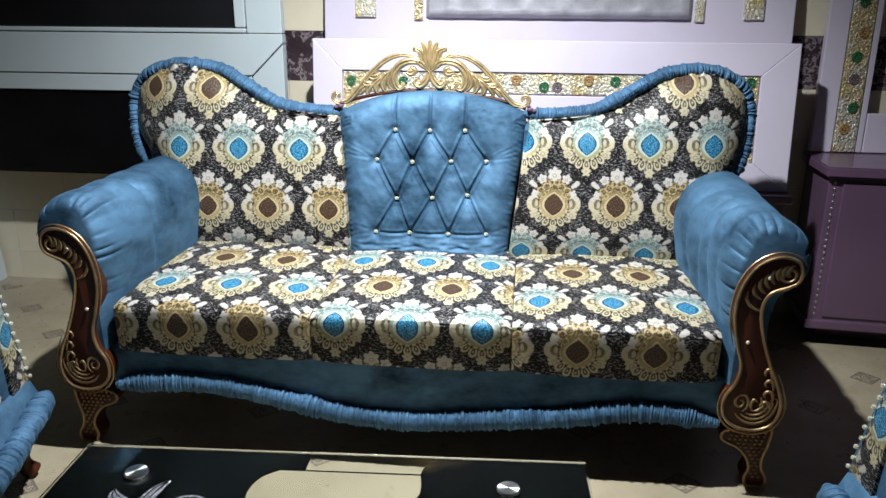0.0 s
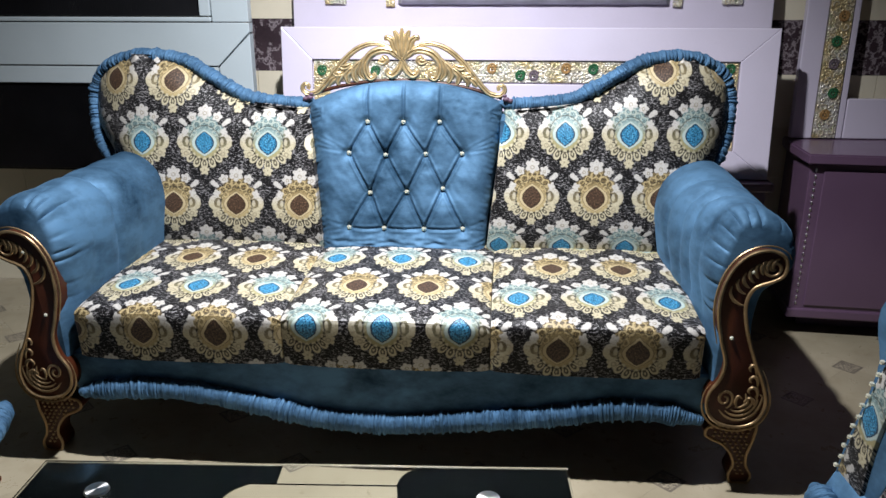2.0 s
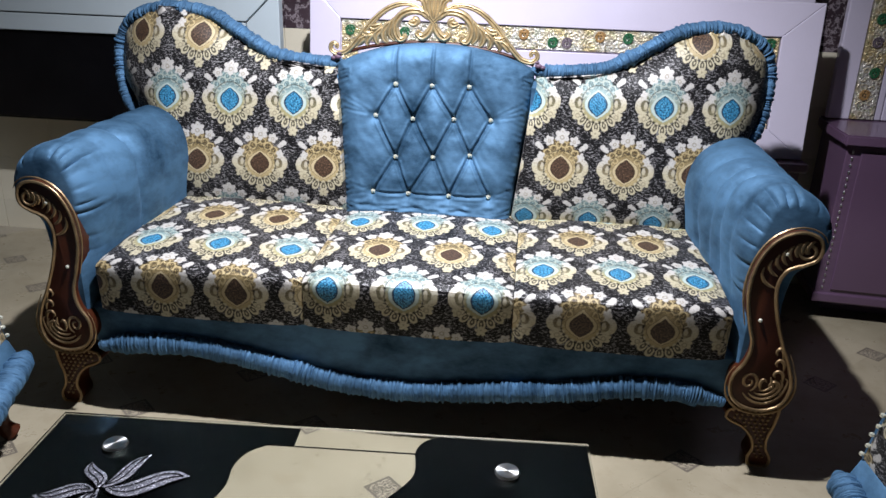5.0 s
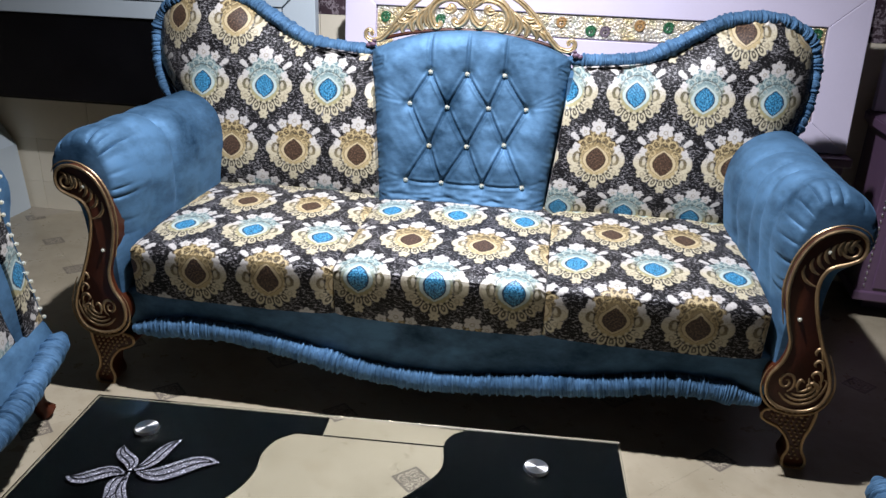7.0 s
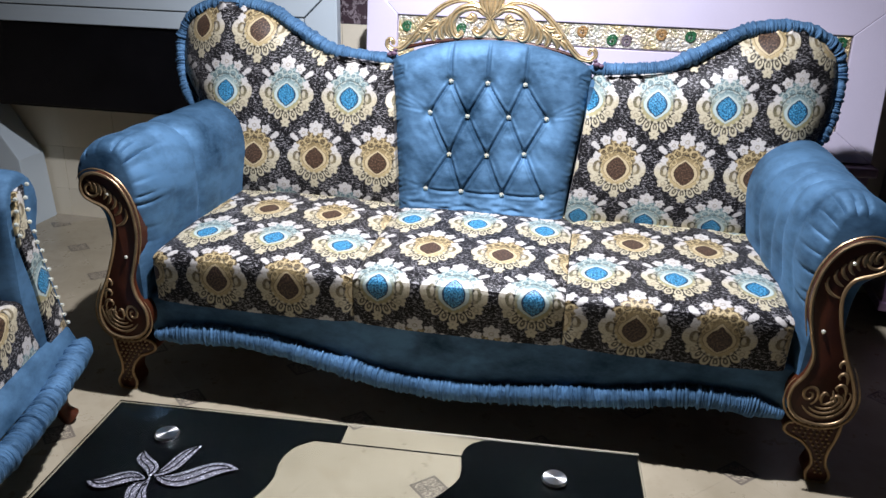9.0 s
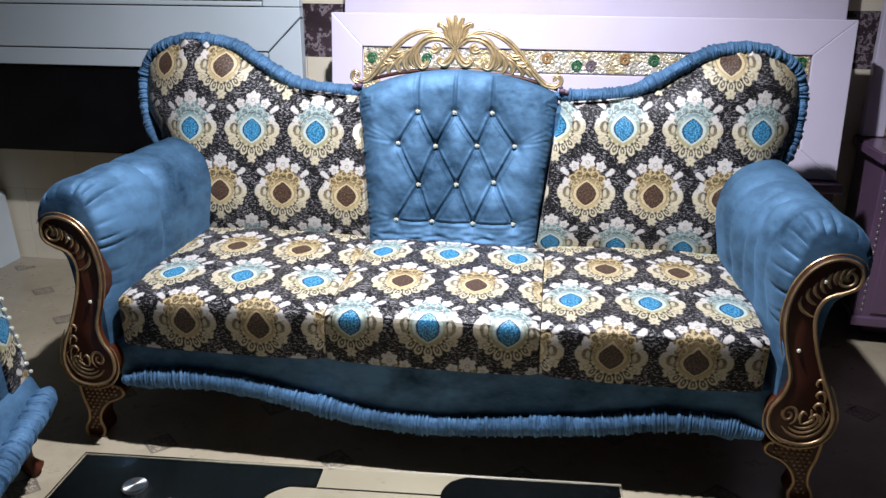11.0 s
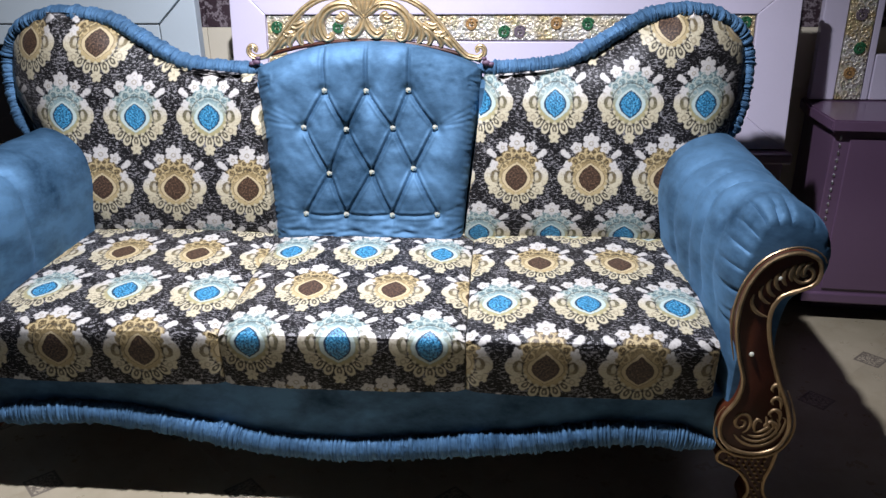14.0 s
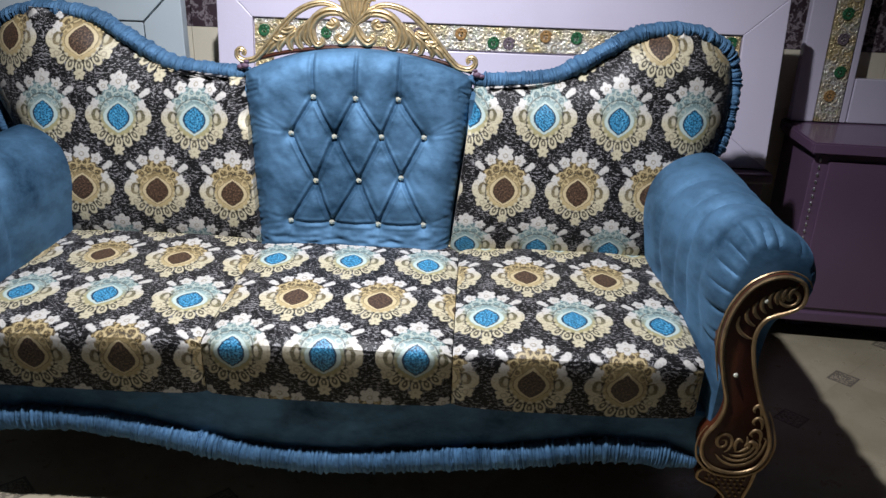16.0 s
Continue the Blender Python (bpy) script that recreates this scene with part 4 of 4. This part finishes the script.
for x0, x1, z0, lab in ((-0.160, -0.122, 1.325, "rose gold cast strip"), (1.002, 1.040, 1.325, "rose gold cast strip"), (-0.415, -0.325, 1.335, "pale cast relief block"), (1.195, 1.275, 1.335, "pale cast relief block")):
    moved(part("cast_strip", box(x0, x1, -0.012, 0.0, z0, 1.50, 0.004), M_BAND, headboard, lab), HLEAN)
    vine(headboard, x0 + 0.003, x1 - 0.003, z0 + 0.005, 1.49, -0.013, HLEAN, True, int(100 * (x0 + 2)))

# low plum chest that carries both boards
chest = thing("low_chest", "low plum lacquered chest under the leaning bed boards", "chest", (0.42, 1.36, 0))
part("body", box(-0.60, 1.40, 1.13, 1.48, 0.04, 0.62, 0.004), M_PLUM, chest)
part("top", box(-0.62, 1.42, 1.10, 1.49, 0.62, 0.658, 0.008), M_PLUM, chest)
part("plinth", box(-0.57, 1.37, 1.16, 1.48, 0, 0.04, 0.0), M_PLUM, chest)

# grey cabinet front with black panels
def ribbed():
    m, nt, b = mat("black_ribbed_glass")
    n = Net(nt)
    x, _, z = n.split(n.coords())
    n.put(b.inputs["Base Color"], n.ramp(n.noise(n.coords(), 3, 4), (0.3, (0.004, 0.004, 0.005)), (0.7, (0.010, 0.010, 0.012))))
    b.inputs["Roughness"].default_value = 0.4
    n.bump(n.m("SINE", n.mul(x, 620.0)), 0.12, 0.002, b)
    return m


M_RIB = ribbed()
cab = thing("grey_cabinet", "grey-blue lacquered cabinet front with black ribbed panels", "cabinet", (-1.7, 1.28, 0))
Y0 = 1.25
part("lower_rail", poly([(-3.0, 1.088), (-0.858, 1.088), (-0.715, 1.226), (-0.715, 1.262), (-0.868, 1.262), (-3.0, 1.262)], Y0 - 0.016, Y0 + 0.03, 0.003), M_GREY, cab, smooth=False)
part("stile", poly([(-0.855, 1.083), (-0.715, 1.218), (-0.715, 0.62), (-0.855, 0.62)], Y0 - 0.016, Y0 + 0.03, 0.003), M_GREY, cab, smooth=False)
part("upper_stile", box(-0.868, -0.715, Y0 - 0.016, Y0 + 0.03, 1.265, 1.52, 0.003), M_GREY, cab)
part("moulding", box(-3.0, -0.872, Y0 - 0.022, Y0 + 0.03, 1.266, 1.284, 0.004), M_GREY, cab, "raised pale edge moulding")
part("moulding", box(-0.918, -0.872, Y0 - 0.022, Y0 + 0.03, 1.288, 1.52, 0.004), M_GREY, cab, "raised pale edge moulding")
part("ribbed_panel", box(-3.0, -0.922, Y0 - 0.004, Y0 + 0.03, 1.288, 1.52, 0.002), M_RIB, cab, "black ribbed glass panel")
part("drawer_edge", box(-3.0, -0.862, Y0 - 0.010, Y0 + 0.03, 1.012, 1.083, 0.003), M_GREY, cab)
part("side_panel", box(-1.20, -0.862, Y0 - 0.008, Y0 + 0.03, 0.62, 1.008, 0.003), M_GREY, cab)
part("black_panel", box(-3.0, -1.204, Y0 + 0.004, Y0 + 0.03, 0.635, 1.008, 0.002), M_BLACK, cab, "plain black gloss panel")
part("support", poly([(-2.36, 0.0), (-2.38, 0.34), (-2.53, 0.575), (-2.75, 0.85), (-3.0, 0.98), (-3.0, 0.0)], 1.30, 1.48, 0.004), M_GREY, cab, "angled grey end board")
part("foot_board", box(-0.84, -0.73, Y0, Y0 + 0.2, 0, 0.62, 0.004), M_GREY, cab)
part("bottom_board", box(-2.6, -0.73, Y0 + 0.03, 1.48, 0.62, 0.64, 0.003), M_BLACK, cab)

# plum dresser with a jewelled mirror frame
dresser = thing("dresser", "plum lacquered dressing chest with a projecting top", "dresser", (2.1, 1.4, 0))
DT = Matrix.Translation((1.528, 1.085, 0)) @ Matrix.Rotation(radians(-4.5), 4, "Z")


def flat_slab(loop, z0, z1, bevel):
    bm = bmesh.new()
    f = bm.faces.new([bm.verts.new((x, y, z1)) for x, y in loop])
    r = bmesh.ops.extrude_face_region(bm, geom=[f])
    for v in r["geom"]:
        if isinstance(v, bmesh.types.BMVert):
            v.co.z = z0
    bmesh.ops.recalc_face_normals(bm, faces=bm.faces)
    bmesh.ops.bevel(bm, geom=list(bm.edges), offset=bevel, segments=2, affect="EDGES")
    return bm


for name, bm, lab in (("top", flat_slab([(0, 0.0), (1.15, 0.0), (1.15, 0.40), (0, 0.40), (-0.012, 0.30)], 0.742, 0.784, 0.006), "glossy plum top slab"),
                      ("body", box(0.022, 1.13, 0.035, 0.395, 0.085, 0.738, 0.004), ""), ("plinth", box(0.10, 1.10, 0.16, 0.39, 0, 0.085, 0), ""),
                      ("base_moulding", box(0.012, 1.14, 0.022, 0.395, 0.085, 0.125, 0.006), ""),
                      ("drawer_front", box(0.075, 0.56, 0.027, 0.035, 0.14, 0.715, 0.004), ""), ("drawer_front", box(0.58, 1.08, 0.027, 0.035, 0.14, 0.715, 0.004), "")):
    bm.transform(DT)
    part(name, bm, M_PLUM, dresser, lab, smooth=False)
for k in range(22):
    bm = bmesh.new()
    bmesh.ops.create_icosphere(bm, subdivisions=1, radius=0.0045)
    bm.transform(DT @ pose(0.045, 0.033, 0.715 - 0.027 * k) @ Matrix.Diagonal((1, 0.8, 2.0, 1)))
    part("bead", bm, M_STEEL, dresser, "small silver bead")
pull = part("drawer_handle", tube(spline([(0.335, 0.026, 0.700), (0.337, 0.004, 0.700), (0.39, 0.002, 0.700), (0.443, 0.004, 0.700), (0.445, 0.026, 0.700)], 18), 0.0055, 8, 1.0, up=(0, 0, 1)), M_STEEL, dresser, "small bright steel bar handle")
moved(pull, DT)
mirror = thing("mirror_frame", "lilac mirror frame with a jewelled cast border, standing on the dresser", "mirror frame", (2.1, 1.45, 0.785))
ML = Matrix.Translation((-0.010, 1.42, 0.787)) @ Matrix.Rotation(radians(-1.5), 4, "X")
moved(part("side_rail", box(1.578, 1.665, 0.0, 0.035, 0, 1.1, 0.004), M_LILAC, mirror), ML)
moved(part("cast_band", box(1.668, 1.760, -0.006, 0.03, 0.002, 1.1, 0.003), M_BAND, mirror, "pale cast relief band"), ML)
vine(mirror, 1.673, 1.755, 0.01, 1.0, -0.008, ML, True, 11)
for z, mt, lab in ((0.10, M_AMBER, "amber enamel flower"), (0.19, M_GREEN, "green enamel flower"), (0.31, M_PURPLE, "purple enamel flower"), (0.40, M_GREEN, "green enamel flower"), (0.50, M_AMBER, "amber enamel flower"), (0.62, M_GREEN, "green enamel flower")):
    rosette(mirror, 1.712 + 0.012 * math.sin(z * 40), -0.011, z, 0.022, mt, lab, ML)
moved(part("inner_rail", box(1.763, 1.790, 0.0, 0.035, 0, 1.1, 0.004), M_LILAC, mirror), ML)
moved(part("bottom_rail", box(1.793, 2.60, 0.0, 0.035, 0, 0.168, 0.004), M_LILAC, mirror), ML)
moved(part("top_rail", box(1.578, 2.70, 0.0, 0.035, 1.103, 1.2, 0.004), M_LILAC, mirror), ML)
moved(part("side_rail", box(2.603, 2.70, 0.0, 0.035, 0, 1.1, 0.004), M_LILAC, mirror), ML)

# ---- armchairs either side of the table ----


def build_armchair(where, label):
    """A matching armchair, front towards its own -y."""
    ch = thing("armchair", label, "armchair", group="armchairs by the table")
    prof = [(0.60, 0.36), (0.60, 0.48)] + [(y, 0.495) for y in np.linspace(0.55, 0.06, 9)] + [(0.03 - 0.02 * math.sin(a), 0.470 + 0.022 * math.cos(a)) for a in np.linspace(0.2, 1.57, 5)] + [(0.012, 0.315)]
    arc = np.cumsum([0] + [math.hypot(c[0] - a[0], c[1] - a[1]) for a, c in zip(prof, prof[1:])])
    xs = np.linspace(-0.30, 0.30, 17)
    rows = [[(x, y, z) for y, z in prof] for x in xs]
    uvs = [[(x, -float(s) * 0.93 + 0.02) for s in arc] for x in xs]
    part("seat_cushion", grid(rows, close_u=True, caps=True, uvs=uvs), M_DAMASK, ch)
    part("base", grid([[(x * 1.0, y, z) for y, z in ((0.6, 0.325), (0.012, 0.325), (-0.004, 0.314), (-0.022 - 0.012 * math.cos(2.5 * x), 0.26), (0.0, 0.22), (0.6, 0.22))] for x in np.linspace(-0.42, 0.42, 21)], close_u=True, caps=True), M_VELVET, ch)
    build_ruffle(ch, [(x, -0.030 - 0.030 * math.cos(3.2 * x), 0.245 - 0.012 * math.cos(7 * x)) for x in np.linspace(-0.44, 0.44, 9)], 0.036, "skirt_ruffle", 1.0, 46, seed=21)
    back = []
    for i in range(21):
        z = 0.42 + 0.58 * i / 20
        back.append([(x, 0.52 + 0.25 * (z - 0.5) - 0.05 * math.cos(x * 4) + 0.04 * (i / 20) ** 6, z + 0.08 * math.cos(x * 4) * (i / 20)) for x in np.linspace(-0.33, 0.33, 17)])
    bm = grid(back)
    r = bmesh.ops.extrude_edge_only(bm, edges=[e for e in bm.edges if e.is_boundary])
    for v in r["geom"]:
        if isinstance(v, bmesh.types.BMVert):
            v.co.y += 0.14
    part("backrest", bm, M_VELVET, ch)
    for s in (-1, 1):
        outer = spline([(0.425, 0.315), (0.412, 0.37), (0.382, 0.47), (0.352, 0.57), (0.320, 0.67), (0.316, 0.73), (0.330, 0.775)], 30)
        inner = spline([(0.275, 0.770), (0.255, 0.70), (0.262, 0.62), (0.288, 0.53), (0.305, 0.45), (0.318, 0.315)], 30)
        loop = [(s * p.x, p.y) for p in outer + inner]
        bm = poly(loop, 0.0, 0.05, 0.008)
        lay = bm.loops.layers.uv.verify()
        for f in bm.faces:
            for lp in f.loops:
                c = lp.vert.co
                lp[lay].uv = (c.x - s * 0.335, c.z - 0.50 + c.y)
        pan = part("arm_panel", bm, M_DAMASK, ch, "medallion cloth arm front edged with crystals")
        for k, p in enumerate(outer[1::2] + inner[1:9:2]):
            bm = bmesh.new()
            bmesh.ops.create_icosphere(bm, subdivisions=1, radius=0.0068)
            bm.transform(pose(s * (p.x - 0.006 * (k % 2)), -0.004, p.y))
            part("crystal_stud", bm, M_CRYSTAL, pan, "sparkling crystal stud", smooth=False)
        sec = [(0.23, 0.42), (0.225, 0.60), (0.225, 0.72), (0.255, 0.785), (0.315, 0.815), (0.375, 0.795), (0.402, 0.745), (0.390, 0.690), (0.365, 0.64), (0.375, 0.56), (0.405, 0.46), (0.440, 0.34), (0.445, 0.24), (0.32, 0.24)]
        ring = spline(sec, 44, closed=True)
        rows = []
        for y in (0.010, 0.016, 0.03, 0.06, 0.12, 0.25, 0.4, 0.55, 0.62):
            k = 0.90 + 0.10 * math.sqrt(1 - (1 - min(1, (y - 0.01) / 0.05)) ** 2)
            rows.append([(s * (0.32 + (p.x - 0.32) * k), y, 0.6 + (p.y - 0.6) * k) for p in ring])
        bm = grid(rows, close_u=True, caps=True)
        bmesh.ops.recalc_face_normals(bm, faces=bm.faces)
        part("arm", bm, M_VELVET, ch)
        leg = spline([(s * 0.40, 0.06, 0.22), (s * 0.41, 0.05, 0.12), (s * 0.405, 0.05, 0.05), (s * 0.415, 0.03, 0.012)], 14)
        part("front_leg", tube(leg, lambda t: 0.034 - 0.016 * math.sin(math.pi * t * 0.8) + 0.004 * t, 10, 1.0, up=(1, 0, 0)), M_WOOD, ch, "short dark curved wooden foot")
        part("rear_leg", box(s * 0.36 - 0.022, s * 0.36 + 0.022, 0.54, 0.59, 0, 0.22, 0.004), M_WOOD, ch)
    ch.matrix_world = where
    return ch


build_armchair(pose(-1.010, -0.56, 0, 0, 0, 102), "blue velvet armchair beside the glass table")
build_armchair(pose(1.170, -0.764, 0, 0, 0, -86), "matching blue velvet armchair on the dresser side")

# ---- glass coffee table ----
def glass():
    m, nt, b = mat("clear_glass")
    b.inputs["Base Color"].default_value = (0.94, 0.97, 0.95, 1)
    b.inputs["Roughness"].default_value = 0.01
    b.inputs["Transmission Weight"].default_value = 1.0
    b.inputs["IOR"].default_value = 1.25
    return m


def glitter():
    m, nt, b = mat("silver_glitter")
    n = Net(nt)
    co = n.coords()
    vor = nt.nodes.new("ShaderNodeTexVoronoi")
    vor.inputs["Scale"].default_value = 420
    nt.links.new(co, vor.inputs["Vector"])
    g = n.split(vor.outputs["Color"])[0]
    n.put(b.inputs["Base Color"], n.ramp(g, (0.2, (0.10, 0.10, 0.12)), (0.78, (0.24, 0.24, 0.28)), (0.92, (0.9, 0.9, 1.0))))
    n.put(b.inputs["Roughness"], n.m("MULTIPLY_ADD", g, -0.4, 0.65))
    b.inputs["Metallic"].default_value = 0.5
    n.bump(g, 0.8, 0.002, b)
    return m


def disc_steel():
    m, nt, b = mat("turned_steel")
    n = Net(nt)
    b.inputs["Base Color"].default_value = (0.82, 0.82, 0.80, 1)
    b.inputs["Metallic"].default_value, b.inputs["Roughness"].default_value = 1.0, 0.32
    b.inputs["Anisotropic"].default_value = 0.85
    tan = nt.nodes.new("ShaderNodeTangent")
    tan.direction_type, tan.axis = "RADIAL", "Z"
    nt.links.new(tan.outputs[0], b.inputs["Tangent"])
    return m


M_GLASS, M_GLITTER, M_DISC = glass(), glitter(), disc_steel()
TT = pose(-0.688, -0.522, 0, 0, 0, 3.2)
TW, TD, TZ = 1.192, 0.62, 0.352
table = thing("coffee_table", "glass coffee table with black painted wave ends and glitter flowers", "coffee table")


def flat_plate(loop, z0, z1, bevel=0.0):
    bm = bmesh.new()
    area = sum(a[0] * b[1] - b[0] * a[1] for a, b in zip(loop, loop[1:] + loop[:1]))
    f = bm.faces.new([bm.verts.new((x, y, z1)) for x, y in (loop if area > 0 else loop[::-1])])
    r = bmesh.ops.extrude_face_region(bm, geom=[f])
    for v in r["geom"]:
        if isinstance(v, bmesh.types.BMVert):
            v.co.z = z0
    bmesh.ops.recalc_face_normals(bm, faces=bm.faces)
    if bevel:
        bmesh.ops.bevel(bm, geom=[e for e in bm.edges if e.calc_face_angle(0) > 0.6], offset=bevel, segments=2, affect="EDGES")
    return bm


top = part("glass_top", flat_plate([(0, 0), (TW, 0), (TW, -TD), (0, -TD)], TZ + 0.004, TZ + 0.014, 0.0015), M_GLASS, table, "clear glass top", smooth=False)
top.visible_shadow = False
wave_l = [tuple(p) for p in spline([(0.487, -0.066), (0.452, -0.095), (0.436, -0.145), (0.440, -0.205), (0.420, -0.27), (0.37, -0.34), (0.33, -0.42), (0.34, -0.52), (0.36, -TD)], 40)]
left_loop = [(0.003, -0.0015), (0.546, -0.0015), (0.546, -0.066)] + wave_l + [(0.003, -TD + 0.003)]
wave_r = [tuple(p) for p in spline([(0.862, -0.0015), (0.828, -0.022), (0.812, -0.06), (0.816, -0.105), (0.812, -0.15), (0.77, -0.215), (0.70, -0.30), (0.66, -0.40), (0.67, -0.52), (0.70, -TD + 0.003)], 40)]
right_loop = wave_r + [(TW - 0.003, -TD + 0.003), (TW - 0.003, -0.0015)]
part("painted_end", flat_plate(left_loop, TZ, TZ + 0.0035), M_PAINT, table, "black painted wave end", smooth=False)
part("painted_end", flat_plate(right_loop, TZ, TZ + 0.0035), M_PAINT, table, "black painted wave end", smooth=False)
part("glass_seam", box(0.548, 0.812, -0.0675, -0.0655, TZ + 0.0006, TZ + 0.0032, 0), M_BLACK, table, "thin dark joint line")


def petal(a, b, width, bend, z=TZ + 0.0145):
    """A leaf shape from a to b with a raised rib; the tip bends to one side."""
    a, b = Vector(a), Vector(b)
    d = b - a
    nrm = Vector((-d.y, d.x)).normalized()
    rows = []
    for i in range(15):
        t = i / 14
        c = a + d * t + nrm * bend * math.sin(math.pi * t * 0.9) * (t - 0.45)
        w = width * math.sin(math.pi * min(1, t * 0.98 + 0.02)) ** 0.75
        rows.append([(c.x + nrm.x * w * s, c.y + nrm.y * w * s, z + 0.0012 * (1 - abs(s))) for s in (-1, -0.45, -0.38, 0.0, 0.38, 0.45, 1)])
    return rows


def build_flower(cx, cy, turn, flip):
    out = []
    for tip, w, bend in (((-0.118, -0.020), 0.020, 0.05), ((-0.046, 0.085), 0.016, 0.04), ((0.062, 0.115), 0.016, 0.03), ((0.165, 0.046), 0.025, 0.07), ((-0.015, -0.085), 0.020, 0.03), ((0.03, -0.14), 0.014, 0.05)):
        x, y = tip[0] * flip, tip[1]
        x, y = x * math.cos(turn) - y * math.sin(turn), x * math.sin(turn) + y * math.cos(turn)
        fl = part("glitter_petal", grid(petal((cx + 0.08 * x, cy + 0.08 * y), (cx + x, cy + y), w, bend * flip)), M_GLITTER, table, "silver glitter leaf on the glass")
        rib_rows = petal((cx + 0.12 * x, cy + 0.12 * y), (cx + 0.93 * x, cy + 0.93 * y), w, bend * flip, TZ + 0.0165)
        for col in (1, 4):
            part("leaf_vein", tube([Vector(r[col]) for r in rib_rows], 0.0011, 4, 1.0, up=(0, 0, 1)), M_BLACK, fl)
    stem = [(cx, cy, TZ + 0.0155), (cx + 0.006, cy - 0.05, TZ + 0.0155), (cx - 0.004, cy - 0.12, TZ + 0.0155)]
    part("glitter_stem", tube(spline(stem, 14), 0.002, 5, 1.0, up=(0, 1, 0)), M_GLITTER, table)


inv = TT.inverted()
fx = inv @ Vector((-0.471, -0.766, 0))
build_flower(fx.x, fx.y, 0.0, 1)
build_flower(1.02, -0.36, 0.5, 1)
for wx, wy in ((-0.513, -0.622), (0.327, -0.586)):
    p = inv @ Vector((wx, wy, 0))
    for y in (p.y, -TD + 0.10):
        bm = bmesh.new()
        bmesh.ops.create_cone(bm, cap_ends=True, segments=40, radius1=0.0265, radius2=0.024, depth=0.005)
        bm.transform(pose(p.x, y, TZ + 0.0168))
        cap = part("mount_disc", bm, M_DISC, table, "round turned steel mount", smooth=False)
        bm = bmesh.new()
        bmesh.ops.create_cone(bm, cap_ends=True, segments=24, radius1=0.020, radius2=0.020, depth=TZ - 0.002)
        bm.transform(pose(p.x, y, (TZ - 0.002) / 2))
        part("table_leg", bm, M_STEEL, table, "steel tube leg")
table.matrix_world = TT

# ---- wall and floor tiles ----
wall_tile = bmesh.new()
box(-0.1494, 0.1494, -0.012, 0.0, -0.1120, 0.1120, 0.0008, segs=1, bm=wall_tile)
for name, mt in (("wall_tile", M_CREAM), ("marble_tile", M_MARBLE)):
    me = bpy.data.meshes.new(name)
    wall_tile.to_mesh(me)
    me.materials.append(mt)
    for row in range(-5, 2):
        if (row == 0) != (name == "marble_tile"):
            continue
        for k in range(21):
            ob = new(name, me)
            ob.location = (-3.03 + 0.30 * k + 0.001 * ((k * 7 + row) % 3), ry1 + 0.012, 1.157 + 0.225 * row)
            ob.parent = wall_north
wall_tile.free()
tile_bm = bmesh.new()
qx, qy = TILE_X - 0.0002, TILE_Y - 0.0002
vs = [tile_bm.verts.new(p) for p in ((qx, 0, 0), (0, qy, 0), (-qx, 0, 0), (0, -qy, 0))]
ins = [tile_bm.verts.new((v.co.x * 1.0005, v.co.y * 1.0005, -0.0006)) for v in vs]
tile_bm.faces.new(vs)
for i in range(4):
    tile_bm.faces.new((ins[i], ins[(i + 1) % 4], vs[(i + 1) % 4], vs[i]))
tile_me = bpy.data.meshes.new("floor_tile")
tile_bm.to_mesh(tile_me)
tile_bm.free()
tile_me.materials.append(M_FLOOR)
for i in range(-12, 13):
    for j in range(-22, 7):
        if (i + j) % 2:
            continue
        x, y = 0.004 + i * TILE_X, 0.034 + j * TILE_Y
        if not (rx0 - 0.1 < x < rx1 + 0.1 and ry0 - 0.1 < y < ry1 + 0.1):
            continue
        ob = new("floor_tile", tile_me)
        ob.location, ob.parent = (x, y, 0), floor
